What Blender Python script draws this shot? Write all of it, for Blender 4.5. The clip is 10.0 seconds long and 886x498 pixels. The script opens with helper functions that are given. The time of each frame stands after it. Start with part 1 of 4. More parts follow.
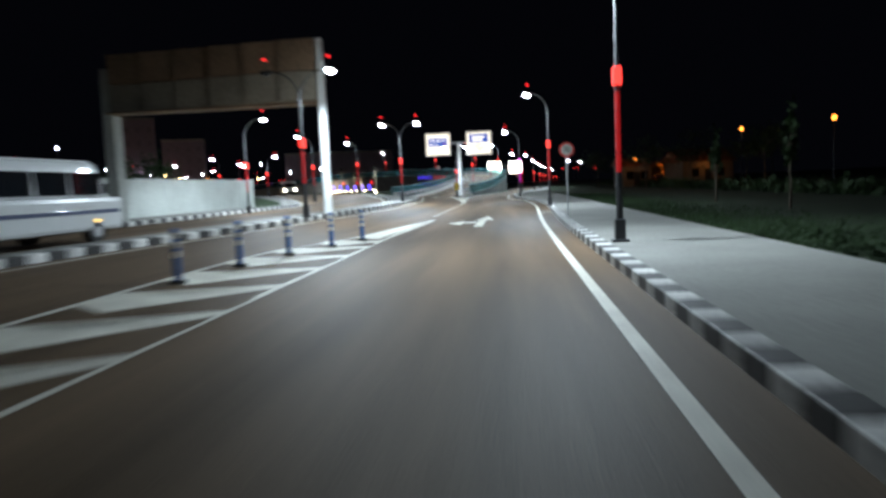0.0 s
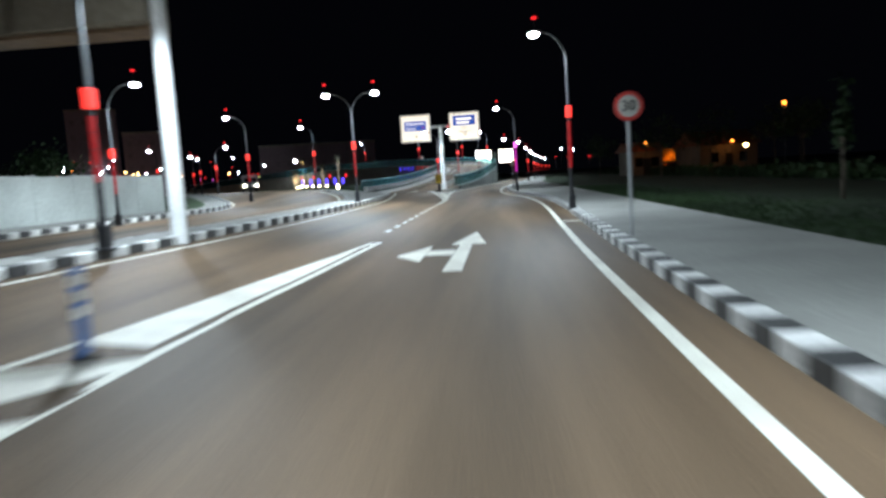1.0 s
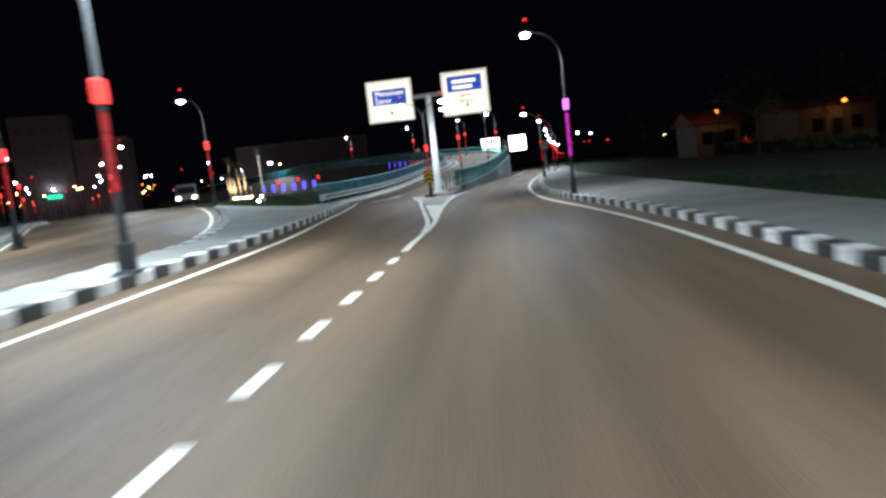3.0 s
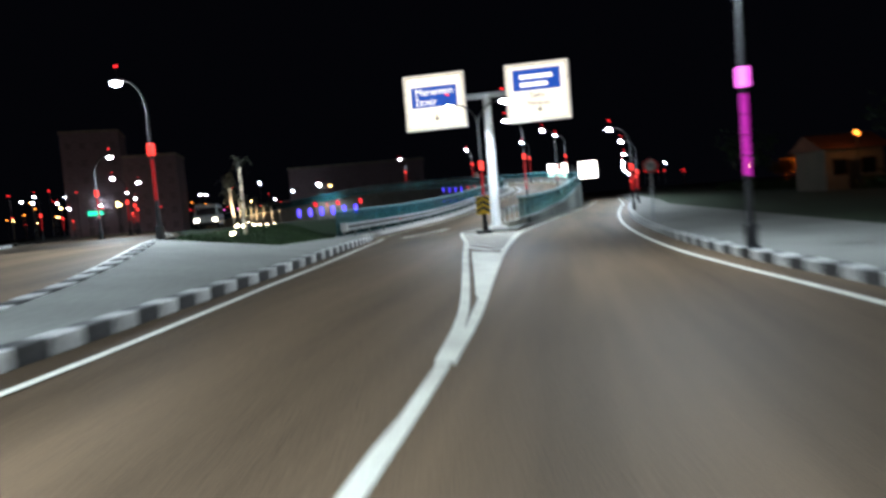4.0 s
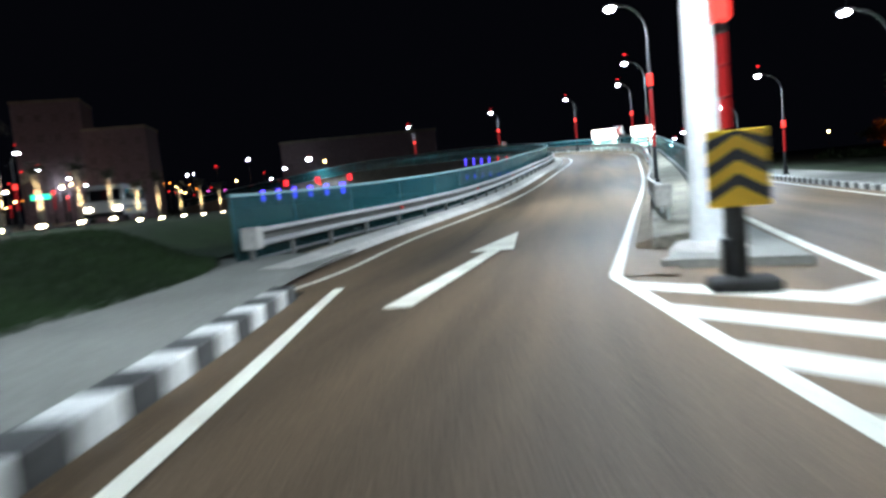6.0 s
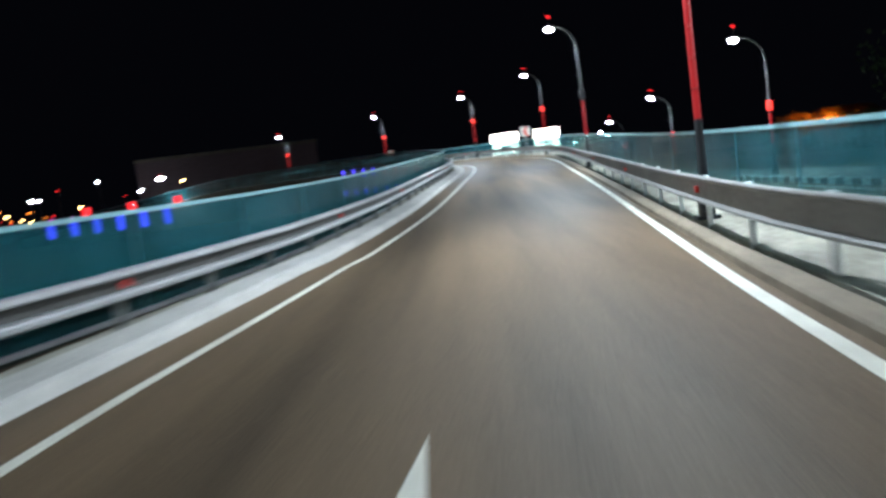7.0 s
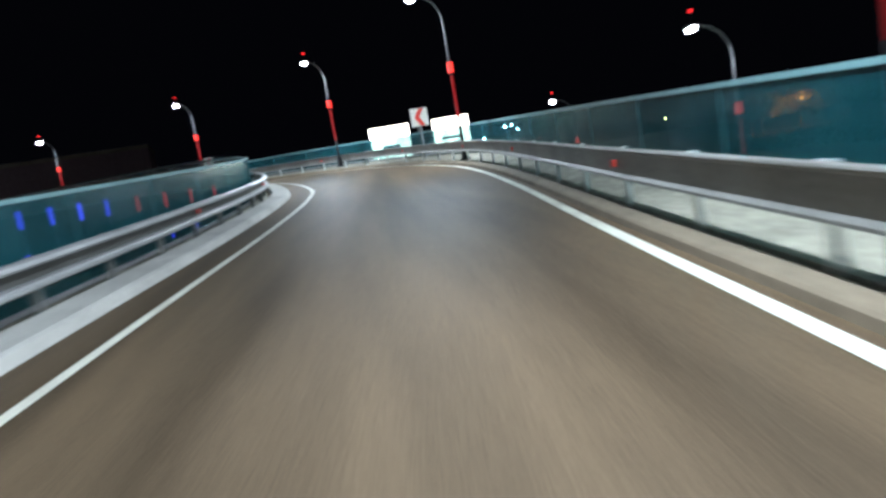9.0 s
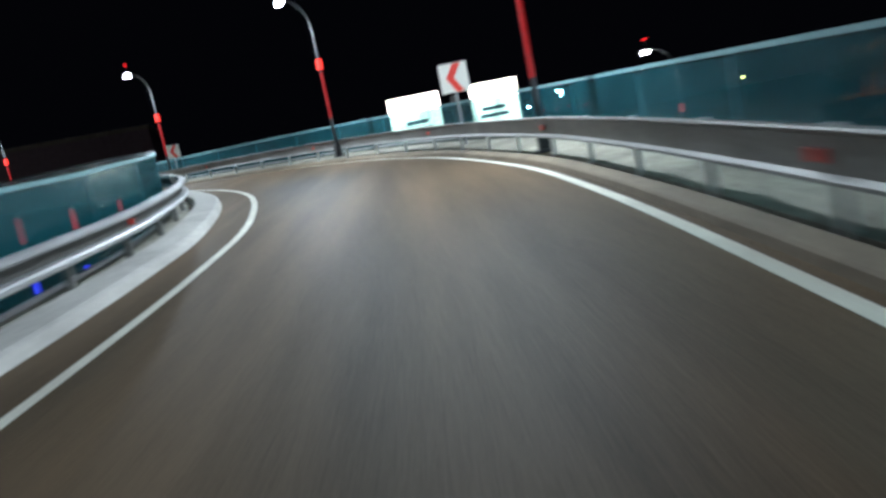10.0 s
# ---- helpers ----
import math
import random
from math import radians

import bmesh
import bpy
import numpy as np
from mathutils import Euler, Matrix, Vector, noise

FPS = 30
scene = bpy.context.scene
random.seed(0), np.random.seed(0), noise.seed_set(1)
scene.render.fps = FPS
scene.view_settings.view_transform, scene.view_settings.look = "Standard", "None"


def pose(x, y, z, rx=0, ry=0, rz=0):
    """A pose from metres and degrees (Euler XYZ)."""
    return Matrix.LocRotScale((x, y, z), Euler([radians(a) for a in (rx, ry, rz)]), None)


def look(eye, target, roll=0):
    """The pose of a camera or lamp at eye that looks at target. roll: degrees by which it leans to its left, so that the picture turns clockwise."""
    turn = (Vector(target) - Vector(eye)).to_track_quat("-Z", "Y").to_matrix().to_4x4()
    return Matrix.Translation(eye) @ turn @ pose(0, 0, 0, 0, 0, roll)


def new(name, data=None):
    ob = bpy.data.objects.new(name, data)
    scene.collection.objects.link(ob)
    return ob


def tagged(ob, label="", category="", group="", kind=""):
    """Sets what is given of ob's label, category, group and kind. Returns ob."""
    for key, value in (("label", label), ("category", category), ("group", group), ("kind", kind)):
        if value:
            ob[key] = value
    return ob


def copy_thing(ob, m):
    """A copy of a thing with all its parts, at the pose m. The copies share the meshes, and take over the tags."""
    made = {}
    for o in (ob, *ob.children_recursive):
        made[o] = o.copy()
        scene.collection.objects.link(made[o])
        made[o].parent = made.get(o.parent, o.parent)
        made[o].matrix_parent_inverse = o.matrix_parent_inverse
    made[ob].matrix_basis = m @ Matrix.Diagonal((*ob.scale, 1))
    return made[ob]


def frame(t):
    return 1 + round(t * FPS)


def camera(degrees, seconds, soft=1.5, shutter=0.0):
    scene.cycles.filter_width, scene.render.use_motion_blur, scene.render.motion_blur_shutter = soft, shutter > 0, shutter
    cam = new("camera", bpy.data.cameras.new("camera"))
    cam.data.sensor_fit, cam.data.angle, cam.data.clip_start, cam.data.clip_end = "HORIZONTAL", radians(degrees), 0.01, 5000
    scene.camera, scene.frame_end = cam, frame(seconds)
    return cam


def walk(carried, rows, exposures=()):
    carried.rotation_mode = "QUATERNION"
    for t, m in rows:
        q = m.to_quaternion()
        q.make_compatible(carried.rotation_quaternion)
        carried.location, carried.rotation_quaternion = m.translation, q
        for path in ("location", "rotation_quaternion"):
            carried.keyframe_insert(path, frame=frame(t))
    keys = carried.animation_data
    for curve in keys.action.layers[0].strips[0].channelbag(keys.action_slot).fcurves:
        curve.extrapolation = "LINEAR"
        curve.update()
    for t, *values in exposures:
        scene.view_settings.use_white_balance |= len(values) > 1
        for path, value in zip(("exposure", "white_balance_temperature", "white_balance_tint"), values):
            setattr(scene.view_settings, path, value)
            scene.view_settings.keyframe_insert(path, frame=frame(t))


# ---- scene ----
cam = camera(64.8, 10.0, soft=2.8, shutter=0.7)
PATH = [
    (0.0, pose(0.00, 0.00, 1.38, 84.81, 2.52, 5.35)),
    (0.3, pose(-0.03, 3.61, 1.44, 83.78, 4.31, 4.26)),
    (0.5, pose(-0.09, 6.07, 1.41, 83.96, 5.07, 4.53)),
    (0.7, pose(-0.14, 8.56, 1.45, 82.74, 3.67, 3.75)),
    (1.0, pose(-0.30, 12.38, 1.41, 84.05, 3.47, 4.44)),
    (1.3, pose(-0.36, 15.85, 1.42, 84.46, 5.61, 4.42)),
    (1.5, pose(-0.55, 18.17, 1.41, 83.28, 2.43, 3.97)),
    (2.0, pose(-0.85, 24.08, 1.38, 84.72, 4.56, 4.16)),
    (2.5, pose(-1.20, 29.26, 1.33, 83.88, 5.26, 3.75)),
    (2.7, pose(-1.26, 31.45, 1.38, 83.57, 6.04, 4.33)),
    (3.8, pose(-1.92, 43.38, 1.44, 85.25, 6.52, 8.81)),
    (4.0, pose(-2.24, 45.55, 1.40, 86.30, 4.79, 9.84)),
    (4.2, pose(-2.64, 47.77, 1.41, 87.23, 4.21, 11.23)),
    (4.5, pose(-3.40, 51.36, 1.44, 86.76, 7.96, 12.30)),
    (4.9, pose(-4.26, 55.72, 1.37, 85.60, 7.15, 12.79)),
    (5.0, pose(-4.47, 56.79, 1.44, 85.74, 8.71, 13.19)),
    (5.2, pose(-4.94, 58.77, 1.35, 84.68, 6.02, 13.31)),
    (6.3, pose(-7.50, 69.50, 1.34, 84.70, 5.96, 7.95)),
    (6.5, pose(-8.02, 72.10, 1.39, 84.51, 8.15, 5.98)),
    (6.7, pose(-8.02, 74.65, 1.39, 85.21, 4.73, 4.36)),
    (7.0, pose(-7.82, 78.20, 1.41, 84.72, 7.60, 1.82)),
    (7.5, pose(-7.35, 84.43, 1.53, 85.91, 7.45, -2.91)),
    (8.0, pose(-6.68, 90.79, 1.75, 86.44, 6.01, -4.51)),
    (8.3, pose(-6.27, 94.59, 1.87, 86.69, 6.10, -5.37)),
    (8.5, pose(-6.06, 97.25, 2.02, 86.16, 7.64, -5.75)),
    (9.0, pose(-5.47, 103.70, 2.35, 83.41, 9.76, -6.60)),
    (9.5, pose(-4.92, 109.33, 2.70, 82.75, 12.88, -6.75)),
    (10.0, pose(-4.49, 115.45, 3.03, 81.50, 11.25, -3.90)),
]


def shaken(rows, jolts):
    """The path with short jolts of the hand-held camera: seconds, and degrees of pan, tilt and roll each way."""
    out = list(rows)
    for t, pan, tilt, roll in jolts:
        k = next(i for i, r in enumerate(rows) if r[0] == t)
        for way, (t1, m1) in ((-1, rows[k - 1]), (1, rows[k + 1])):
            m = rows[k][1].lerp(m1, 1 / 30 / abs(t1 - t))
            out.append((t + way / 30, m @ pose(0, 0, 0, way * tilt, way * pan, way * roll)))
    return sorted(out, key=lambda r: r[0])


JOLTS = [(1.5, 0.2, 0.5, 0), (2.5, 0.4, 0.5, 0), (4.5, 0.7, 0.2, 0.3), (6.5, 1.1, -0.2, -0.8)]
walk(cam, shaken(PATH, JOLTS), [(0.0, 0.2), (0.6, 0.0), (2.7, 0.0), (4.2, 0.25), (5.2, 0.12), (6.3, 0.65), (6.7, 0.45), (7.2, 0.3), (8.5, 0.15), (9.4, 0.1), (10.0, 0.1)])

# ---- night sky and exposure ----
world = bpy.data.worlds.new("night_sky")
scene.world = world
world.use_nodes = True
bg = world.node_tree.nodes["Background"]
bg.inputs["Color"].default_value = (0.32, 0.36, 0.62, 1)
bg.inputs["Strength"].default_value = 0.0028
LAMP_POWER = 2150.0
LAMP_COLOUR = (0.73, 0.88, 1.0)


# ---- materials ----
def material(name, colour, rough=0.7, metal=0.0, grain=30.0, amount=0.25, large=0.6, bump=0.2, coat=0.0, per_object=0.0, stretch=1.0, spec=0.5):
    """A surface with fine grain and large stains, both as variations of its base colour."""
    m = bpy.data.materials.new(name)
    m.use_nodes = True
    n, l = m.node_tree.nodes, m.node_tree.links
    b = n["Principled BSDF"]
    b.inputs["Roughness"].default_value = rough
    b.inputs["Metallic"].default_value = metal
    b.inputs["Coat Weight"].default_value = coat
    b.inputs["Specular IOR Level"].default_value = spec
    tc = n.new("ShaderNodeTexCoord")
    fine, wide = n.new("ShaderNodeTexNoise"), n.new("ShaderNodeTexNoise")
    fine.inputs["Scale"].default_value, fine.inputs["Detail"].default_value = grain, 6
    wide.inputs["Scale"].default_value, wide.inputs["Detail"].default_value = large, 4
    add = n.new("ShaderNodeMath")
    add.operation = "ADD"
    ramp = n.new("ShaderNodeValToRGB")
    lo, hi = 1 - amount, 1 + amount
    ramp.color_ramp.elements[0].color = (*[c * lo for c in colour], 1)
    ramp.color_ramp.elements[1].color = (*[min(1, c * hi) for c in colour], 1)
    half = n.new("ShaderNodeMath")
    half.operation = "MULTIPLY"
    mp = n.new("ShaderNodeMapping")
    mp.inputs["Scale"].default_value = (1, stretch, 1)
    l.new(tc.outputs["Object"], mp.inputs["Vector"])
    l.new(tc.outputs["Object"], fine.inputs["Vector"])
    l.new(mp.outputs["Vector"], wide.inputs["Vector"])
    l.new(fine.outputs["Fac"], add.inputs[0])
    l.new(wide.outputs["Fac"], add.inputs[1])
    l.new(add.outputs[0], half.inputs[0])
    ramp.color_ramp.elements[0].position, ramp.color_ramp.elements[1].position = 0.35, 0.65
    half.inputs[1].default_value = 0.5
    l.new(half.outputs[0], ramp.inputs["Fac"])
    out = ramp.outputs["Color"]
    if per_object:
        info = n.new("ShaderNodeObjectInfo")
        hsv = n.new("ShaderNodeHueSaturation")
        rng = n.new("ShaderNodeMapRange")
        rng.inputs["To Min"].default_value, rng.inputs["To Max"].default_value = 1 - per_object, 1 + per_object
        l.new(info.outputs["Random"], rng.inputs["Value"])
        l.new(rng.outputs["Result"], hsv.inputs["Value"])
        l.new(out, hsv.inputs["Color"])
        out = hsv.outputs["Color"]
    l.new(out, b.inputs["Base Color"])
    if bump:
        bp = n.new("ShaderNodeBump")
        bp.inputs["Strength"].default_value, bp.inputs["Distance"].default_value = bump, 0.01
        l.new(fine.outputs["Fac"], bp.inputs["Height"])
        l.new(bp.outputs["Normal"], b.inputs["Normal"])
    return m


def glow(name, colour, strength):
    """A surface that gives off light: a lamp lens or an LED strip."""
    m = bpy.data.materials.new(name)
    m.use_nodes = True
    b = m.node_tree.nodes["Principled BSDF"]
    b.inputs["Base Color"].default_value = (*[0.15 * c for c in colour], 1)
    b.inputs["Emission Color"].default_value = (*colour, 1)
    b.inputs["Emission Strength"].default_value = strength
    return m


def tinted_panel(name, colour, clear=0.55):
    """A dusty see-through coloured sheet."""
    m = bpy.data.materials.new(name)
    m.use_nodes = True
    n, l = m.node_tree.nodes, m.node_tree.links
    b = n["Principled BSDF"]
    b.inputs["Base Color"].default_value = (*colour, 1)
    b.inputs["Roughness"].default_value = 0.25
    tr = n.new("ShaderNodeBsdfTransparent")
    tr.inputs["Color"].default_value = (0.58, 0.80, 0.80, 1)
    tc, dirt = n.new("ShaderNodeTexCoord"), n.new("ShaderNodeTexNoise")
    dirt.inputs["Scale"].default_value, dirt.inputs["Detail"].default_value = 0.9, 5
    rng = n.new("ShaderNodeMapRange")
    rng.inputs["From Min"].default_value, rng.inputs["From Max"].default_value = 0.35, 0.7
    rng.inputs["To Min"].default_value, rng.inputs["To Max"].default_value = clear - 0.15, clear + 0.15
    mix = n.new("ShaderNodeMixShader")
    l.new(tc.outputs["Object"], dirt.inputs["Vector"])
    l.new(dirt.outputs["Fac"], rng.inputs["Value"])
    l.new(rng.outputs["Result"], mix.inputs["Fac"])
    l.new(b.outputs[0], mix.inputs[1])
    l.new(tr.outputs[0], mix.inputs[2])
    l.new(mix.outputs[0], n["Material Output"].inputs["Surface"])
    return m


# brown tint puts the warmth of unmodelled headlights into the road colour
ASPHALT = material("asphalt", (0.145, 0.098, 0.061), 0.6, grain=60, amount=0.8, large=0.8, bump=0.4, stretch=0.06, spec=0.15)
PAINT = material("road_paint", (0.86, 0.81, 0.70), 0.6, grain=40, amount=0.25, large=1.5, bump=0.15)
KERB_WHITE = material("white_kerb_paint", (0.62, 0.62, 0.60), 0.7, grain=14, amount=0.45, large=2.5, per_object=0.25)
KERB_BLACK = material("black_kerb_paint", (0.055, 0.055, 0.055), 0.6, grain=18, amount=0.4, large=2.0, per_object=0.3)
PAVING = material("concrete_paving", (0.255, 0.255, 0.235), 0.85, grain=14, amount=0.25, large=0.5, per_object=0.1)
CONCRETE = material("concrete", (0.31, 0.285, 0.24), 0.85, grain=10, amount=0.3, large=0.7)
GRASS = material("grass", (0.018, 0.040, 0.011), 0.95, grain=8, amount=0.5, large=0.4, bump=0.5)
EARTH = material("dark_ground", (0.028, 0.034, 0.020), 0.95, grain=5, amount=0.5, large=0.1, bump=0.4)
STEEL = material("galvanised_steel", (0.46, 0.46, 0.47), 0.45, metal=0.25, grain=25, amount=0.2, large=1.2, bump=0.08)
# shade between the inner rail's ribs, put into a darker steel colour
STEEL_WEB_SHADE = material("web_shade_steel", (0.075, 0.072, 0.066), 0.7, metal=0.1, grain=16, amount=0.4, large=0.9, bump=0.1)
# darker copy of the galvanised steel, with the outer beam's shade in its colour
STEEL_WORN_SHADE = material("weathered_shade_steel", (0.24, 0.235, 0.225), 0.55, metal=0.2, grain=18, amount=0.35, large=0.9, bump=0.1)
POLE_GREY = material("grey_painted_steel", (0.42, 0.44, 0.45), 0.45, metal=0.3, grain=20, amount=0.15, bump=0.05)
POLE_MID = material("lamp_post_steel", (0.06, 0.063, 0.066), 0.5, metal=0.3, grain=20, amount=0.2, bump=0.05)
POLE_DARK = material("dark_painted_steel", (0.035, 0.037, 0.042), 0.45, metal=0.3, grain=20, amount=0.2, bump=0.05)
KERB_PALE = material("pale_kerb_concrete", (0.55, 0.53, 0.50), 0.8, grain=12, amount=0.22, large=0.8)
# the stains are its own; the warm tint carries headlight colour
APRON = material("stained_apron_concrete", (0.35, 0.325, 0.265), 0.85, grain=9, amount=0.45, large=1.1)
WALL_DARK = material("dark_mottled_concrete", (0.10, 0.115, 0.105), 0.9, grain=8, amount=0.4, large=0.6)
KERB_BROWN = material("brownish_kerb_concrete", (0.25, 0.195, 0.14), 0.85, grain=11, amount=0.3, large=0.9)
PORTAL = material("brown_cladding", (0.24, 0.16, 0.10), 0.7, grain=6, amount=0.3, large=0.6)
FASCIA = material("grey_fascia_cladding", (0.27, 0.24, 0.19), 0.7, grain=6, amount=0.25, large=0.6)
WALLMAT = material("pale_wall_plaster", (0.50, 0.53, 0.50), 0.85, grain=8, amount=0.18, large=0.5)
PANEL = tinted_panel("teal_acrylic", (0.010, 0.115, 0.145), 0.57)
# pale paint, raised further to carry headlight brightness on the gantry pole
POLE_WHITE = material("pale_painted_steel", (0.80, 0.82, 0.82), 0.45, metal=0.0, grain=14, amount=0.12, large=1.4, bump=0.05)
TEAL_PAINT = material("teal_painted_steel", (0.02, 0.13, 0.15), 0.5, grain=12, amount=0.2, bump=0.05)
SIGN_BLUE = material("blue_sign_film", (0.03, 0.09, 0.42), 0.4, grain=3, amount=0.1, bump=0)
SIGN_BLACK = material("black_sign_film", (0.02, 0.02, 0.02), 0.4, grain=3, amount=0.1, bump=0)
SIGN_RED = material("red_sign_film", (0.80, 0.05, 0.035), 0.4, grain=3, amount=0.1, bump=0)
SIGN_WHITE = material("white_sign_film", (0.78, 0.76, 0.70), 0.4, grain=3, amount=0.06, bump=0)
SIGN_YELLOW = material("yellow_sign_film", (0.92, 0.56, 0.02), 0.4, grain=3, amount=0.1, bump=0)
SIGN_LIT = glow("lit_sign_face", (1.0, 0.93, 0.80), 1.15)
SIGN_LIT_BLUE = glow("lit_sign_blue", (0.02, 0.10, 0.55), 0.8)
SIGN_LIT_FAR = glow("lit_sign_face_far", (1.0, 0.95, 0.86), 12.0)
SIGN_LIT_TEXT = glow("lit_sign_lettering", (1.0, 0.95, 0.86), 1.6)
POST_BLUE = material("blue_flexible_plastic", (0.03, 0.12, 0.34), 0.45, grain=10, amount=0.2, bump=0.05)
BARK = material("bark", (0.16, 0.13, 0.10), 0.9, grain=12, amount=0.4, bump=0.6)
PALM_BARK = material("palm_trunk", (0.52, 0.43, 0.31), 0.9, grain=14, amount=0.35, large=3.0, bump=0.6)
FROND = material("dry_palm_frond", (0.022, 0.022, 0.012), 0.8, grain=6, amount=0.4, bump=0)
LEAF = material("leaf", (0.035, 0.07, 0.022), 0.7, grain=6, amount=0.5, bump=0)
RUBBER = material("rubber", (0.02, 0.02, 0.02), 0.8, grain=20, amount=0.2)
GLASS_DARK = material("dark_window_glass", (0.01, 0.012, 0.015), 0.08, grain=2, amount=0.1, bump=0, coat=0.5)
BUS_PAINT = material("white_bus_paint", (0.66, 0.68, 0.68), 0.3, grain=3, amount=0.06, bump=0, coat=0.5)
BUS_BLUE = material("blue_bus_paint", (0.06, 0.08, 0.15), 0.3, grain=3, amount=0.1, bump=0, coat=0.5)
CAR_PAINT = material("silver_car_paint", (0.35, 0.36, 0.38), 0.3, metal=0.5, grain=3, amount=0.05, bump=0, coat=0.6)
PLASTER = material("house_plaster", (0.24, 0.20, 0.16), 0.9, grain=6, amount=0.2)
ROOFTILE = material("roof_tile", (0.25, 0.09, 0.05), 0.85, grain=8, amount=0.3)
CURTAIN = material("curtained_window", (0.22, 0.17, 0.20), 0.5, grain=2, amount=0.2, bump=0)
TOWER = material("tower_plaster", (0.30, 0.23, 0.27), 0.9, grain=2, amount=0.2, large=0.1)
LENS = glow("lamp_lens", (0.80, 0.93, 1.0), 160)
LENS_WARM = glow("warm_lamp_lens", (1.0, 0.62, 0.22), 30)
LENS_FLOOD = glow("warm_floodlight_lens", (1.0, 0.80, 0.50), 30)
LENS_ORANGE = glow("sodium_lamp_lens", (1.0, 0.27, 0.03), 7)
LED_RED = glow("red_led", (1.0, 0.025, 0.03), 1.8)
LED_RED_DIM = glow("red_led_strip", (1.0, 0.025, 0.03), 0.24)
LED_RED_HOT = glow("red_led_box", (1.0, 0.045, 0.035), 2.2)
LED_PURPLE = glow("purple_led_strip", (0.75, 0.03, 0.6), 0.8)
LED_PURPLE_HOT = glow("purple_led_box", (1.0, 0.15, 0.9), 2.5)
LED_BLUE = glow("blue_led", (0.075, 0.05, 1.0), 4.0)
LED_GREEN = glow("green_led", (0.03, 0.8, 0.45), 1.6)
LENS_MARKER = glow("amber_marker_lens", (1.0, 0.62, 0.12), 3.0)
HEADLIGHT = glow("headlight_lens", (1.0, 0.9, 0.7), 25)
TAIL = glow("tail_light_lens", (1.0, 0.04, 0.02), 4)
WINDOW_LIT = glow("lit_window", (1.0, 0.75, 0.45), 0.5)


# ---- mesh helpers ----
def part(name, bm, mat, parent=None, label=""):
    """Links a bmesh as one mesh object, under a thing or a part."""
    me = bpy.data.meshes.new(name)
    bm.normal_update()
    bm.to_mesh(me)
    bm.free()
    me.materials.append(mat)
    ob = new(name, me)
    if parent:
        ob.parent = parent
    if label:
        ob["label"] = label
    return ob


def thing(name, at, label, category, group="", kind="", turn=0.0):
    ob = new(name)
    ob.matrix_basis = pose(*at, 0, 0, turn)
    return tagged(ob, label, category, group, kind)


def add_box(bm, x0, x1, y0, y1, z0, z1, bevel=0.0):
    r = bmesh.ops.create_cube(bm, size=1, matrix=Matrix.LocRotScale(((x0 + x1) / 2, (y0 + y1) / 2, (z0 + z1) / 2), None, (x1 - x0, y1 - y0, z1 - z0)))
    if bevel:
        bmesh.ops.bevel(bm, geom=list({e for v in r["verts"] for e in v.link_edges}), offset=bevel, segments=2, affect="EDGES", profile=0.5)
    return bm


def box(x0, x1, y0, y1, z0, z1, bevel=0.0):
    return add_box(bmesh.new(), x0, x1, y0, y1, z0, z1, bevel)


def add_tube(bm, pts, radii, n=10):
    """A round tube with closed ends along points."""
    pts = [Vector(q) for q in pts]
    if not isinstance(radii, (list, tuple)):
        radii = [radii] * len(pts)
    rings = []
    for i, q in enumerate(pts):
        d = (pts[min(i + 1, len(pts) - 1)] - pts[max(i - 1, 0)]).normalized()
        m = d.to_track_quat("Z", "Y").to_matrix()
        rings.append([bm.verts.new(q + m @ Vector((math.cos(2 * math.pi * k / n) * radii[i], math.sin(2 * math.pi * k / n) * radii[i], 0))) for k in range(n)])
    for a, b in zip(rings, rings[1:]):
        for k in range(n):
            f = bm.faces.new((a[k], a[(k + 1) % n], b[(k + 1) % n], b[k]))
            f.smooth = True
    for cap in (bm.faces.new(rings[0][::-1]), bm.faces.new(rings[-1])):
        for e in cap.edges:
            e.smooth = False
    return bm


def tube(pts, radii, n=10):
    return add_tube(bmesh.new(), pts, radii, n)


def sweep(path, profile, closed=True):
    """Sweeps a profile of (offset to the right, height) along points (x, y, z)."""
    bm = bmesh.new()
    rings = []
    for i, q in enumerate(path):
        a, b = path[max(i - 1, 0)], path[min(i + 1, len(path) - 1)]
        d = Vector((b[0] - a[0], b[1] - a[1])).normalized()
        rings.append([bm.verts.new((q[0] + d.y * o, q[1] - d.x * o, q[2] + h)) for o, h in profile])
    k = len(profile)
    for a, b in zip(rings, rings[1:]):
        for j in range(k if closed else k - 1):
            bm.faces.new((a[j], a[(j + 1) % k], b[(j + 1) % k], b[j]))
    if closed and k > 2:
        bm.faces.new(rings[0])
        bm.faces.new(rings[-1][::-1])
    bmesh.ops.recalc_face_normals(bm, faces=bm.faces[:])
    return bm


def spline(pts, step=1.0):
    """Points every step metres along a smooth curve through pts."""
    out = []
    p = [Vector(q) for q in pts]
    p = [2 * p[0] - p[1]] + p + [2 * p[-1] - p[-2]]
    for i in range(1, len(p) - 2):
        n = max(1, round((p[i + 1] - p[i]).length / step))
        for k in range(n):
            t = k / n
            out.append(0.5 * ((2 * p[i]) + (p[i + 1] - p[i - 1]) * t + (2 * p[i - 1] - 5 * p[i] + 4 * p[i + 1] - p[i + 2]) * t * t + (3 * p[i] - p[i - 1] - 3 * p[i + 1] + p[i + 2]) * t ** 3))
    out.append(p[-2])
    return out


def even(path, step):
    """Points and headings at even steps along a list of points."""
    out, rest = [], 0.0
    for a, b in zip(path, path[1:]):
        a, b = Vector(a), Vector(b)
        d = (b - a).length
        while rest < d:
            out.append((a.lerp(b, rest / d), (b - a).normalized()))
            rest += step
        rest -= d
    return out


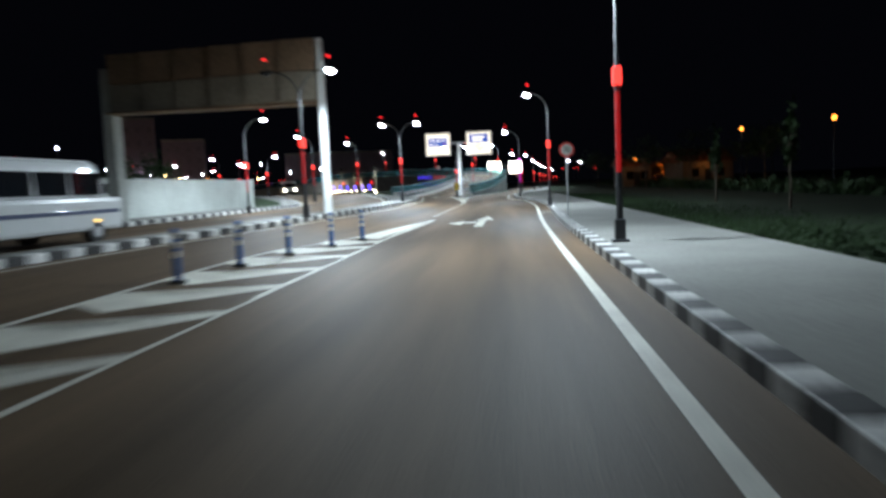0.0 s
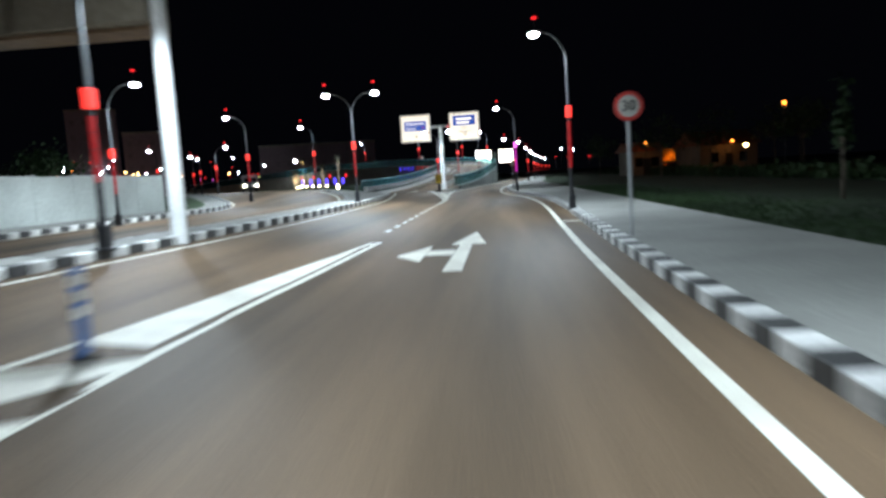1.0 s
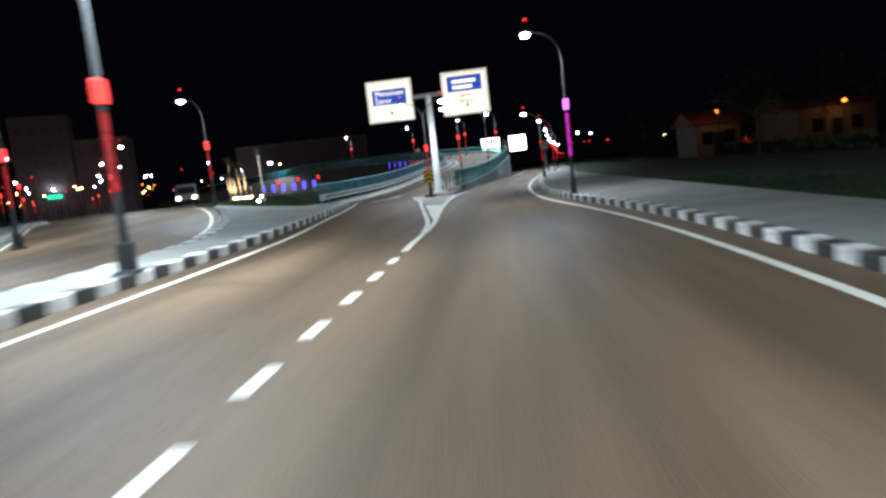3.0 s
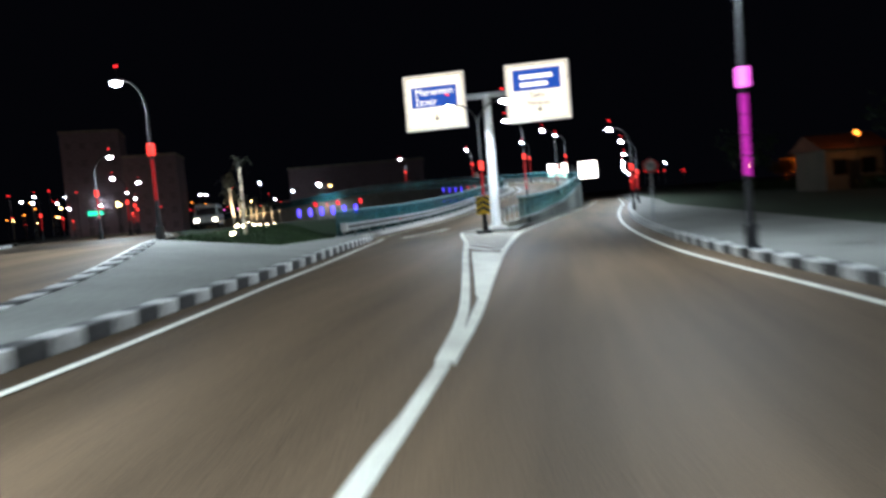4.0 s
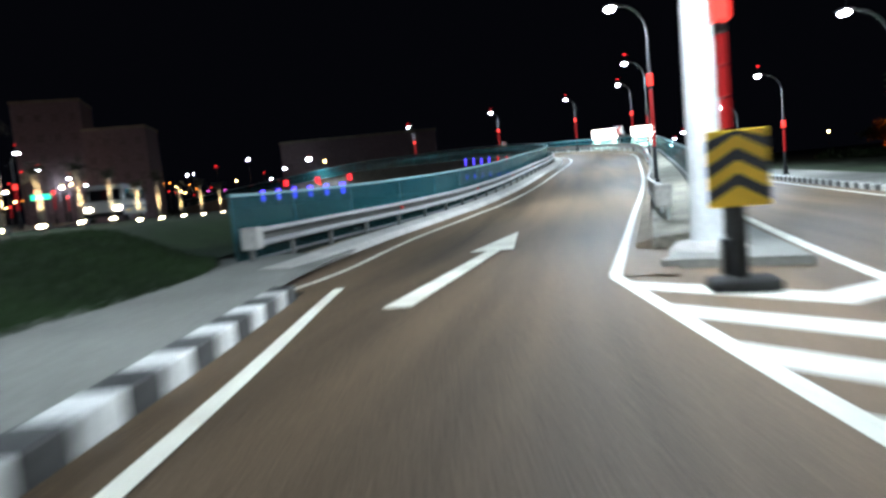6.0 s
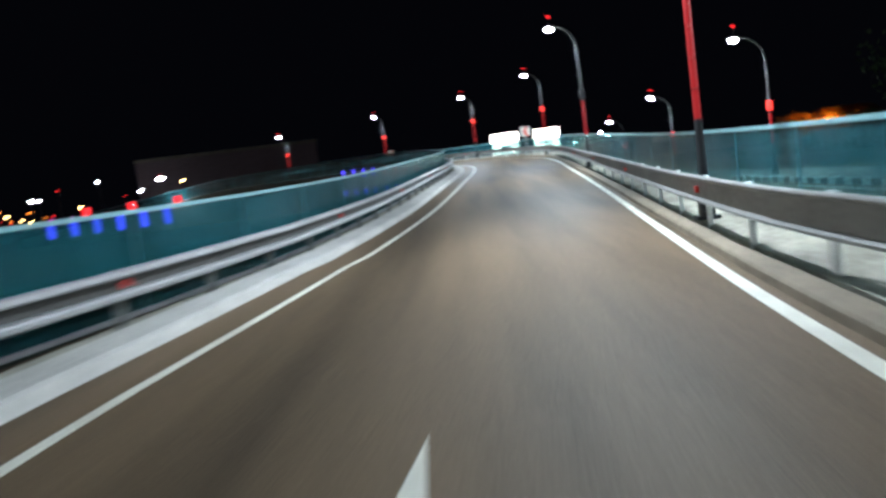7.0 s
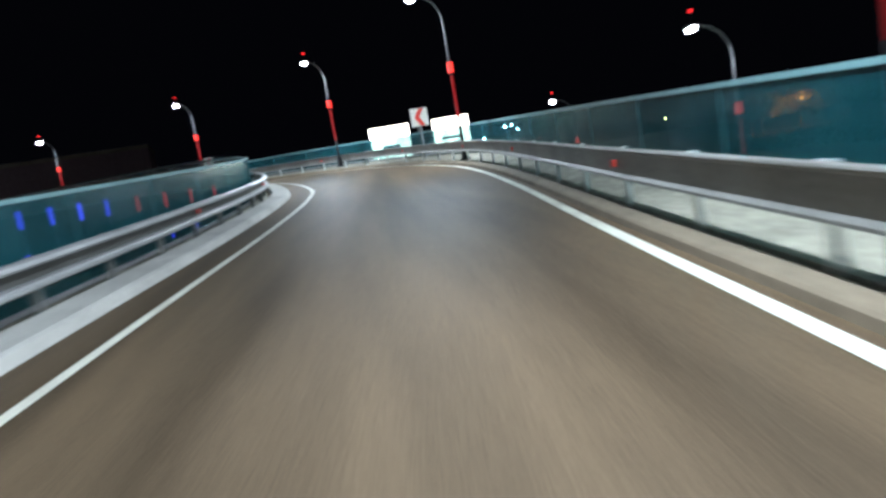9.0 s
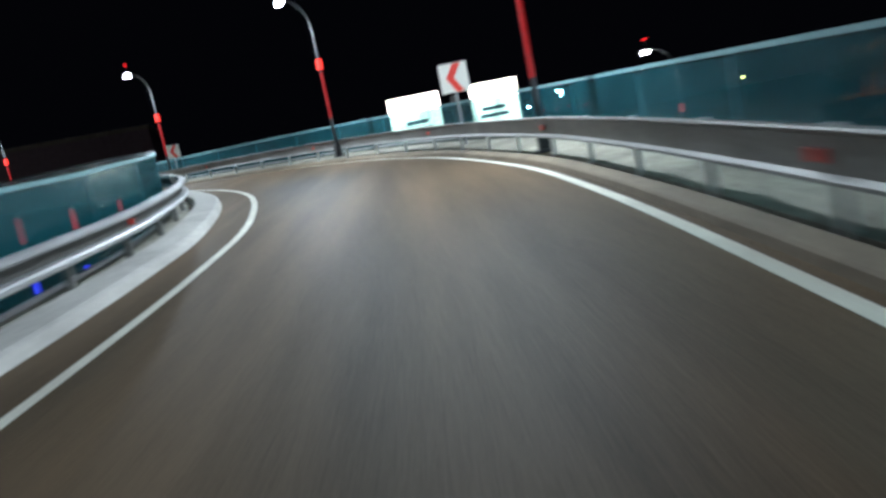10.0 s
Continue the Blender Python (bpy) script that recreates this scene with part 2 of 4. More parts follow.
def shifted(path, o):
    """A path moved o metres to its right."""
    out = []
    for i, q in enumerate(path):
        a, b = path[max(i - 1, 0)], path[min(i + 1, len(path) - 1)]
        d = Vector((b[0] - a[0], b[1] - a[1])).normalized()
        out.append(Vector((q[0] + d.y * o, q[1] - d.x * o, q[2] if len(q) > 2 else 0)))
    return out


# ---- the lie of the land ----
def rise_left(y):
    """Height of the ground round the opposite carriageway, which climbs away to the left."""
    return 0.35 + 0.65 * smooth(48, 66, y)


def smooth(a, b, v):
    t = min(max((v - a) / (b - a), 0), 1)
    return t * t * (3 - 2 * t)


def climb(s):
    """Height of the ramp along its length."""
    if s > 174:
        return climb(174) - 0.045 * (s - 174)
    if s > 140:
        return 3.02 + 0.95 * (1 - math.exp(-(s - 140) * 0.0572 / 0.95))
    d = (s - 87.1) / 15
    return 0.0572 * 15 * (0 if d < -1 else d if d > 1 else (d + 1) ** 2 / 4)


def fall(x, y):
    """The carriageway tilts up towards the median, as far as the fork."""
    return 0.1 * min(max(0, -3.4 - x), 3.5) * (1 - smooth(60, 85, y))


MID_X = -3.38
RIGHT_LINE = spline([(1.03, -30), (1.03, 8), (1.1, 22), (1.27, 30), (1.48, 38), (1.5, 44), (1.3, 49), (0.85, 54), (0.35, 58), (0.02, 62), (-0.1, 68), (0.05, 75), (0.5, 83), (1.2, 92), (2.2, 103), (3.3, 115), (4.4, 132), (6.2, 160), (9.5, 200), (14, 240)])
LEFT_LINE = spline([(-8.6, -30), (-8.2, 0), (-7.7, 12), (-7.05, 18), (-6.7, 23), (-6.42, 28), (-6.2, 34), (-6.15, 41), (-6.3, 49), (-6.7, 54), (-7.4, 60.5), (-8.2, 65.5), (-9.0, 70), (-9.9, 74.5), (-10.6, 79), (-10.45, 84), (-9.83, 90)])
RAMP_RIGHT = spline([(-6.5, 74), (-6.12, 78), (-5.5, 84), (-4.8, 90), (-4.05, 97), (-3.45, 104), (-2.9, 111.5), (-2.4, 118), (-2.15, 124), (-2.4, 129), (-3.8, 135.3), (-6.8, 140.8), (-11.4, 146.0), (-16.9, 150.9), (-22.8, 155.5), (-29.2, 160.1), (-38, 166), (-48, 173), (-60, 181.5), (-75, 192)])
GORE_RIGHT = spline([(-3.36, 51.5), (-3.42, 54), (-3.64, 58), (-3.87, 63), (-4.0, 68), (-4.0, 73), (-3.6, 79), (-3.0, 86), (-2.2, 94), (-1.0, 105), (0.0, 115), (1.0, 128), (2.8, 155)])
GORE_LEFT = spline([(-3.42, 51.5), (-3.58, 54), (-4.03, 57.5), (-4.66, 62), (-5.3, 66.8), (-5.95, 70.5), (-6.5, 74)])


def on_ramp(path):
    """Heights for a path that follows the ramp."""
    out, s, prev = [], None, None
    for q in path:
        s = q[1] if s is None else s + (Vector(q[:2]) - prev).length
        prev = Vector(q[:2])
        out.append(Vector((q[0], q[1], climb(s) + fall(q[0], q[1]))))
    return out


RAMP_R = on_ramp([(*q, 0) for q in RAMP_RIGHT])
RAMP_L = [Vector((q.x, q.y, r.z)) for q, r in zip(shifted(RAMP_R, -4.94), RAMP_R)]
for i, q in enumerate(RAMP_L):
    if q.y < 90 and q.x > -12:
        q.x += 0.8 * (1 - smooth(74, 84, q.y)) - 0.1 * smooth(76, 80, q.y)


# ---- ground, roads and paving ----
def sheet(name, fn_left, fn_right, mat, label, category, base=0.0, n=8):
    """A strip of ground between two paths of equal length."""
    bm = bmesh.new()
    rows = []
    for a, b in zip(fn_left, fn_right):
        rows.append([bm.verts.new((a[0] + (b[0] - a[0]) * k / n, a[1] + (b[1] - a[1]) * k / n, base + (a[2] + (b[2] - a[2]) * k / n if len(a) > 2 else fall(a[0] + (b[0] - a[0]) * k / n, a[1] + (b[1] - a[1]) * k / n)))) for k in range(n + 1)])
    for a, b in zip(rows, rows[1:]):
        for k in range(len(a) - 1):
            bm.faces.new((a[k], a[k + 1], b[k + 1], b[k]))
    bmesh.ops.recalc_face_normals(bm, faces=bm.faces[:])
    if bm.faces and bm.faces[0].normal.z < 0:
        bmesh.ops.reverse_faces(bm, faces=bm.faces[:])
    return tagged(part(name, bm, mat), label, category, kind="structure")


bm = bmesh.new()
bmesh.ops.create_grid(bm, x_segments=60, y_segments=60, size=1500)
tagged(part("ground", bm, EARTH), "dark unlit earth and rough grass reaching the horizon", "ground", kind="structure").location.z = -0.12


def x_on(path, y):
    for a, b in zip(path, path[1:]):
        if a[1] <= y <= b[1]:
            return a[0] + (b[0] - a[0]) * (y - a[1]) / max(b[1] - a[1], 1e-6)
    return path[0][0] if y < path[0][1] else path[-1][0]


ys = [-30 + 2 * k for k in range(56)]
sheet("road", [(x_on(LEFT_LINE, y) - 0.45, y) for y in ys], [(x_on(RIGHT_LINE, y) + 0.8, y) for y in ys], ASPHALT, "brownish worn asphalt carriageway lit by street lamps", "road", n=48)
ys = [80 + 4 * k for k in range(40)]
sheet("road_fork", [(max(x_on(GORE_RIGHT, y), x_on(RIGHT_LINE, y) - 9) - 0.7, y) for y in ys], [(x_on(RIGHT_LINE, y) + 0.8, y) for y in ys], ASPHALT, "dark asphalt road running straight on beside the ramp", "road", base=-0.006)


def slab(name, outline, z0, z1, mat, label, category, slope=True):
    """A flat raised area with the given outline."""
    bm = bmesh.new()
    lo = [bm.verts.new((x, y, z0)) for x, y in outline]
    hi = [bm.verts.new((x, y, z1 + (fall(x, y) if slope else 0))) for x, y in outline]
    top = bm.faces.new(hi)
    for k in range(len(lo)):
        bm.faces.new((lo[k], lo[(k + 1) % len(lo)], hi[(k + 1) % len(lo)], hi[k]))
    bmesh.ops.triangulate(bm, faces=[top])
    bmesh.ops.recalc_face_normals(bm, faces=bm.faces[:])
    return tagged(part(name, bm, mat), label, category, kind="structure")


ys = [-30 + 3 * k for k in range(91)]
right_kerb = [(x_on(RIGHT_LINE, y) + 0.61, y) for y in ys]
slab("pavement_right", [(x + 0.2, y) for x, y in right_kerb] + [(max(x + 2.7, 4.75), y) for x, y in right_kerb[::-1]], -0.1, 0.14, PAVING, "pale grey concrete pavement beside the kerb", "pavement")
slab("verge", [(max(x + 2.7, 4.75), y) for x, y in right_kerb] + [(80, 240), (60, -30)], -0.1, 0.10, GRASS, "dark unlit grass verge behind the pavement", "grass")
ys = [-30 + 2 * k for k in range(57)]
INNER = spline([(-10.4, -30), (-9.6, 0), (-8.9, 18), (-8.4, 26), (-8.2, 34), (-8.2, 46), (-9.2, 53), (-11.2, 58.5), (-14.0, 64.2), (-16.5, 69), (-19.8, 75.5), (-26, 85), (-33, 96), (-46, 116), (-70, 150)], 2.0)
OUTER = spline([(-15.5, -30), (-15, 0), (-14.9, 18), (-14.8, 26), (-14.8, 34), (-15, 46), (-16, 52), (-18.5, 57), (-21.5, 62), (-25, 67.5), (-29, 74.5), (-36, 84), (-43, 95), (-56, 115), (-80, 148)], 2.0)


def resampled(path, n):
    """n points evenly spread along a path of (x, y)."""
    d = [0.0]
    for a, q in zip(path, path[1:]):
        d.append(d[-1] + (Vector(q[:2]) - Vector(a[:2])).length)
    out, k = [], 0
    for i in range(n):
        s = d[-1] * i / (n - 1)
        while k < len(d) - 2 and d[k + 1] < s:
            k += 1
        out.append(Vector(path[k][:2]).lerp(Vector(path[k + 1][:2]), (s - d[k]) / (d[k + 1] - d[k])))
    return out


inner, outer = resampled(INNER, 110), resampled(OUTER, 110)
sheet("road_opposite", [(q.x, q.y, rise_left(q.y)) for q in outer], [(q.x, q.y, rise_left(q.y)) for q in inner], ASPHALT, "grey asphalt of the opposite carriageway curving away", "road", base=-0.01)
rim = [q.lerp(p, 1 - 0.6 * smooth(44, 50, q.y)) for q, p in zip([Vector((*q, 0)) for q in outer], shifted([(*q, 0) for q in outer], -3.3))]
sheet("pavement_far", [(q.x, q.y, rise_left(p.y)) for q, p in zip(rim, outer)], [(q.x - 0.1, q.y, rise_left(q.y)) for q in outer], PAVING, "narrow concrete pavement along a boundary wall", "pavement", base=0.12)
sheet("verge_far", [(q.x - 30, q.y + 8, -0.1) for q in rim], [(q.x, q.y, rise_left(p.y) + 0.11) for q, p in zip(rim, outer)], GRASS, "dark grass beyond the far pavement", "grass")
stripe_far = [(q.x + 0.35, q.y, rise_left(q.y)) for q in outer if 20 < q.y < 110]
ys = [-30 + 2 * k for k in range(47)] + [63.6]
sheet("median", [(x_on(INNER, y), y, max(rise_left(y) + 0.10, 0.14 + fall(-9, y))) for y in ys], [(x_on(LEFT_LINE, y) - 0.65, y, 0.14 + fall(x_on(LEFT_LINE, y), y)) for y in ys], PAVING, "pale concrete median between the carriageways", "pavement")
ys = [63.6 + 1.6 * k for k in range(11)]
EAST = spline([(-12.4, 63.4), (-11.3, 65), (-11.0, 67), (-11.3, 70), (-12.0, 74), (-13.2, 77.5), (-14.5, 80), (-14.5, 86), (-13.9, 95), (-12.2, 110), (-12, 128), (-17, 138), (-25, 144), (-36, 146)], 1.5)
WEST = spline([(-12.6, 63.4), (-14.2, 65.6), (-15.6, 68), (-17.5, 71.5), (-19.5, 75.3), (-22, 79.2), (-24, 82.2), (-27, 86.5), (-32, 94.5), (-44, 113), (-54, 128), (-58, 134), (-54, 143), (-44, 147)], 1.5)
sheet("median_apron", [(max(x_on(EAST, y), -14.5) - 0.3, y, 0.16 + fall(-9, y) + 0.1 * (1 - smooth(70, 80, y))) for y in ys], [(x_on(LEFT_LINE, y) - 0.65, y, 0.14 + fall(x_on(LEFT_LINE, y), y)) for y in ys], PAVING, "pale concrete strip between kerb and lawn", "pavement")
bm = bmesh.new()
rows = []
east, west = resampled(EAST, 70), resampled(WEST, 70)
wob = random.Random(12)
for a, q in zip(east, west):
    low = 0.20 + fall(-9, a.y)
    line = []
    for k in range(13):
        p = a.lerp(q, (k / 12) ** 1.5)
        reach = (p - a).length
        line.append(bm.verts.new((p.x, p.y, low + (1.02 - low) * smooth(0, 2.6, reach) * (1 - 0.5 * smooth(90, 110, p.y)) + (wob.uniform(-0.02, 0.02) if 0 < k < 12 else 0))))
    rows.append(line)
for a, q in zip(rows, rows[1:]):
    for k in range(12):
        f = bm.faces.new((a[k], q[k], q[k + 1], a[k + 1]))
        f.smooth = True
bm.normal_update()
if sum(f.normal.z for f in bm.faces) < 0:
    bmesh.ops.reverse_faces(bm, faces=bm.faces[:])
tagged(part("garden_lawn", bm, GRASS), "clipped dark green lawn banked up beside the road", "lawn", kind="structure")


# ---- road markings ----
def stripe(name, path, width, label, lift=0.006, group="road markings"):
    prof = [(-width / 2, 0), (width / 2, 0)]
    pts = [(q[0], q[1], (q[2] if len(q) > 2 else fall(q[0], q[1])) + lift) for q in path]
    return tagged(part(name, sweep(pts, prof, closed=False), PAINT), label, "road marking", group, "structure")


stripe("edge_line", [(q.x, q.y, rise_left(q.y)) for q in shifted([(*p, 0) for p in INNER if 20 < p[1] < 100], -0.45)], 0.13, "white edge line of the opposite carriageway", lift=0.0)
stripe("edge_line", stripe_far, 0.13, "white edge line of the opposite carriageway", lift=0.0)
stripe("edge_line", RIGHT_LINE, 0.14, "solid white edge line along the kerb side")
stripe("edge_line", [q for q in LEFT_LINE if q[1] < 75], 0.13, "solid white edge line along the median kerb")
stripe("edge_line", RAMP_L, 0.13, "solid white edge line on the inside of the ramp", lift=0.012)
stripe("edge_line", RAMP_R, 0.14, "solid white edge line on the outside of the ramp", lift=0.012)
stripe("gore_line", [(MID_X, 48.4), (MID_X, 50), (-3.39, 51.45)], 0.16, "white line leading into the fork gore")
stripe("gore_line", GORE_LEFT, 0.15, "white line edging the painted gore")
stripe("gore_line", GORE_RIGHT, 0.17, "white line edging the painted gore and right road")


HATCH_LEFT = spline([(-5.08, -20), (-5.08, 0), (-5.08, 12.6), (-4.8, 14.9), (-4.45, 16.8), (-4.12, 19), (-3.75, 22.8), (-3.2, 28)])
HATCH_RIGHT = spline([(-3.4, -20), (-3.4, 10), (-3.38, 19), (-3.22, 23), (-3.04, 28)])


def hatch_left(y):
    return x_on(HATCH_LEFT, y)


stripe("gore_line", HATCH_RIGHT, 0.14, "white line edging the hatched merging gore")
stripe("gore_line", HATCH_LEFT, 0.14, "white line edging the hatched merging gore")
for k in range(13):
    y = 31.0 + 1.67 * k
    if y < 47.8:
        stripe("lane_dash", [(MID_X + 0.02, y), (MID_X + 0.02, y + 0.75)], 0.15, "short white dash between the lanes", group="lane dashes")

def flat_shape(name, polys, label, lift=0.007, z_of=fall):
    """Flat painted polygons lying on the road."""
    bm = bmesh.new()
    for k, poly in enumerate(polys):
        f = bm.faces.new([bm.verts.new((x, y, z_of(x, y) + lift + 0.0004 * (k % 5))) for x, y in poly])
        if f.calc_area() and f.normal.z < 0:
            f.normal_flip()
    bmesh.ops.triangulate(bm, faces=bm.faces[:])
    bmesh.ops.recalc_face_normals(bm, faces=bm.faces[:])
    return tagged(part(name, bm, PAINT), label, "road marking", "road markings", "structure")


flat_shape("turn_arrow", [[(-1.2, 22.6), (-0.9, 22.6), (-0.88, 26.49), (-1.13, 26.49)], [(-1.32, 26.5), (-0.6, 26.5), (-0.87, 29.5)], [(-1.17, 24.7), (-1.155, 25.6), (-1.675, 25.6), (-1.675, 24.8)], [(-1.68, 23.9), (-1.68, 26.5), (-2.22, 24.9)]], "worn white straight and left turn arrow")
stripe("drain_strip", [(1.36, 31.5), (1.66, 31.45), (1.86, 31.42)], 0.24, "pale strip across the gutter at a drain")
flat_shape("straight_arrow", [[(-8.80, 72.6), (-8.50, 72.6), (-8.20, 77.99), (-8.44, 77.99)], [(-8.74, 78.0), (-7.98, 78.0), (-8.19, 81.7)]], "white straight-ahead arrow on the ramp", lift=0.012, z_of=lambda x, y: fall(x, y) + climb(y))
# hatching of the merging gore
for k in range(9):
    y = -1.4 + 2.16 * k
    left, right = hatch_left(y) + 0.05, -3.4
    rise = 1.55 * (right - left)
    flat_shape("hatch_bar", [[(right, y + rise), (right, y + rise + 0.38), (left + 0.7, y + 1.35), (left, y + 1.35), (left, y + 0.35), (left + 0.45, y + 0.1)]], "slanted white hatching bar")
ys = [18.4 + 0.9 * k for k in range(11)]
flat_shape("gore_tip", [[(x_on(HATCH_LEFT, y), y) for y in ys] + [(x_on(HATCH_RIGHT, y) - 0.14, y) for y in ys[:-2][::-1]]], "solid white tip of the merging gore", lift=0.009)
# chevrons ahead of the fork
ys = [55.5 + 0.96 * k for k in range(9)]
flat_shape("gore_tip", [[(x_on(GORE_RIGHT, y), y) for y in ys] + [(x_on(GORE_LEFT, y) + 0.16, y) for y in ys[::-1]]], "solid white tip of the fork gore", lift=0.009)
for k in range(7):
    y = 63.6 + 1.42 * k
    xl, xr = x_on(GORE_LEFT, y + 1.2), x_on(GORE_RIGHT, y + 1.4)
    xm = xl + 0.68 * (xr - xl)
    flat_shape("chevron_bar", [[(xl, y + 0.95), (xm, y), (xm, y + 0.58), (xl, y + 1.5)], [(xm, y), (xr, y + 0.75), (xr, y + 1.3), (xm, y + 0.58)]], "white chevron bar ahead of the fork")


# ---- street lamps ----
def street_lamp(at, turn, label, strip=LED_RED_DIM, hot=LED_RED_HOT, double=False, head=5.5, reach=1.0, lit=True, power=1.0, lift=0.35, group="street lamps", unlit=0, size=1.0):
    """A curved-arm LED lamp with a lit decorative strip and box on its shaft; its arm points along +x."""
    t = thing("street_lamp", at, label, "street lamp", group, turn=turn)
    base = box(-0.16, 0.16, -0.16, 0.16, 0, 0.06, 0.02)
    add_box(base, -0.1, 0.1, -0.1, 0.1, 0.05, 0.45, 0.02)
    part("base", base, POLE_DARK, t)
    part("lower_shaft", tube([(0, 0, 0.4), (0, 0, 1.2 + lift * 0.3)], [0.07, 0.054]), POLE_DARK, t)
    foot, rise = 1.2 + lift * 0.3, (1.2 + lift * 0.7) / 4
    for k in range(4):
        part("light_strip", tube([(0, 0, foot + rise * k), (0, 0, foot + rise * (k + 1) - 0.02)], 0.05, 14), strip, t, "coloured LED sleeve round the shaft")
    bx = box(-0.085, 0.085, -0.085, 0.085, 2.5 + lift, 2.84 + lift, 0.02)
    part("light_box", bx, hot, t, "bright coloured LED box on the shaft")
    up = [(0, 0, 2.4 + lift), (0, 0, 3.4 + lift), (0, 0, head - 1.0)]
    part("shaft", tube(up, [0.055, 0.042, 0.034]), POLE_MID, t)
    for side in ((1, -1) if double else (1,)):
        arc = [(0, 0, head - 1.05)] + [(side * (reach - reach * math.cos(a)) * 0.95, 0, head - 1.0 + math.sin(a) * 0.98) for a in (0.15, 0.45, 0.8, 1.15, 1.5)]
        part("arm", tube(arc, [0.034, 0.034, 0.032, 0.03, 0.028, 0.026], 8), POLE_MID, t)
        h = box(side * reach - 0.1, side * reach + 0.32, -0.11, 0.11, head - 0.07, head + 0.03, 0.025) if side > 0 else box(-reach - 0.32, -reach + 0.1, -0.11, 0.11, head - 0.07, head + 0.03, 0.025)
        hd = part("lamp_head", h, POLE_MID, t)
        x = side * (reach + 0.12)
        lens = bmesh.new()
        bmesh.ops.create_uvsphere(lens, u_segments=12, v_segments=8, radius=0.5, matrix=Matrix.LocRotScale((x, 0, head - 0.085), None, (0.32 * size, 0.28 * size, 0.17 * size)))
        part("lens", lens, GLASS_DARK if side == unlit else LENS, hd, "dark failed LED lens" if side == unlit else "bright cool white LED lens")
        part("beacon", box(x - 0.11, x + 0.03, -0.012, 0.012, head + 0.37, head + 0.44, 0.01), LED_RED, t, "small red LED ornament over the head")
        part("beacon_stem", tube([(x - 0.04, 0, head), (x - 0.04, 0, head + 0.37)], 0.008, 6), POLE_MID, t)
        if lit and side != unlit:
            ld = bpy.data.lights.new("street_light", "SPOT")
            ld.energy, ld.color, ld.spot_size, ld.spot_blend, ld.shadow_soft_size = LAMP_POWER * power, LAMP_COLOUR, radians(166), 0.35, 0.15
            lo = new("street_light", ld)
            lo.parent = t
            lo.matrix_basis = pose(x, 0, head - 0.22, 0, -14 * side, 0)
            lo["label"] = "light of the lamp head"
    return t


RED_LABEL = "curved-arm street lamp with red LED strip and box"
street_lamp((2.12, 13.8, 0.14), 180, RED_LABEL, reach=0.85, lift=0.5)
street_lamp((1.98, 34.5, 0.14), 180, RED_LABEL, reach=0.85)
street_lamp((0.95, 58.6, 0.14), 180, "curved-arm street lamp with magenta LED strip and box", LED_PURPLE, LED_PURPLE_HOT, power=0.6)
street_lamp((1.66, 87.1, 0.14), 180, RED_LABEL, head=4.81, lift=-0.2, power=0.45)
for k, (x, y) in enumerate(((3.75, 104.9), (5.45, 122.9), (7.0, 143), (8.6, 164), (10.6, 186), (13, 208), (15.5, 230))):
    street_lamp((x, y, 0.14), 180, RED_LABEL, lit=k < 3, head=5.2 if k == 0 else 4.95, lift=-0.1 if k == 0 else -0.2)
street_lamp((-7.05, 23.8, 0.14 + fall(-7.05, 23.8)), 0, "double-arm street lamp on the median, one head dark", double=True, unlit=-1, head=5.05, lift=-0.1)
street_lamp((-6.75, 44.1, 0.14 + fall(-6.75, 44.1)), 0, "double-arm street lamp on the median with red LED strip", double=True, head=4.95, lift=-0.1)
street_lamp((-5.4, 73.35, 0.1), 0, "double-arm street lamp in front of the sign gantry", double=True, head=5.2, reach=0.98, lift=0.02, power=0.3)
for k, (x, y, z) in enumerate(((-14.0, 36.6, 0.3), (-14.95, 53, 0.6), (-13.9, 64.2, 1.0), (-28.9, 82.2, 1.0), (-37, 97, 1.0), (-50, 118, 1.0))):
    street_lamp((x, y, z), 0 if k in (0, 3) else 180, RED_LABEL, lit=k < 4, reach=0.75 if k == 2 else 1.0, head=4.75 if k > 1 else 5.07, lift=0.0 if k > 1 else -0.05)


for x, y, turn in ((-33.5, 79, 150), (-44, 91, 150), (-55, 109, 150), (-41, 104, -30), (-60, 132, -30), (-66, 126, 150), (-72, 150, -30), (-80, 146, 150)):
    street_lamp((x, y, 0.95), turn, "distant curved-arm street lamp with red LED box", lit=False, head=4.75, lift=0.0)


def beside_ramp(y_or_s, o):
    """Post place beside the outer line of the ramp, and the turn that faces the road."""
    best = min(range(len(RAMP_R)), key=lambda i: (RAMP_R[i].xy - Vector(y_or_s)).length)
    a, b = RAMP_R[max(best - 1, 0)], RAMP_R[min(best + 1, len(RAMP_R) - 1)]
    d = (b - a).xy.normalized()
    q = RAMP_R[best]
    return (q.x + d.y * o, q.y - d.x * o, q.z), math.degrees(math.atan2(d.x, -d.y))


for k, (x, y) in enumerate(((-4.45, 88.3), (-2.71, 106.95), (-1.78, 128.3), (-6.45, 140.4), (-15.55, 151.0), (-28.1, 160.5))):
    q, turn = beside_ramp((x, y), 0.0)
    street_lamp((x, y, q[2] + (0.18 if k < 3 else 0.2)), turn, "curved-arm street lamp on the ramp edge with red LED strip", hot=POLE_MID if k == 1 else LED_RED_HOT, head=5.75 if k < 3 else 5.4, reach=0.9, lift=(0.75, 0.3, 0.55, 0.55, 0.55, 0.55)[k], power=1.15)
# size=2.0 swells the lens to draw the lamp's glare
street_lamp((-41.65, 158.6, -0.12), 200, "tall curved-arm street lamp behind the ramp, lens enlarged to carry its glare", head=6.6, power=1.3, size=2.0)


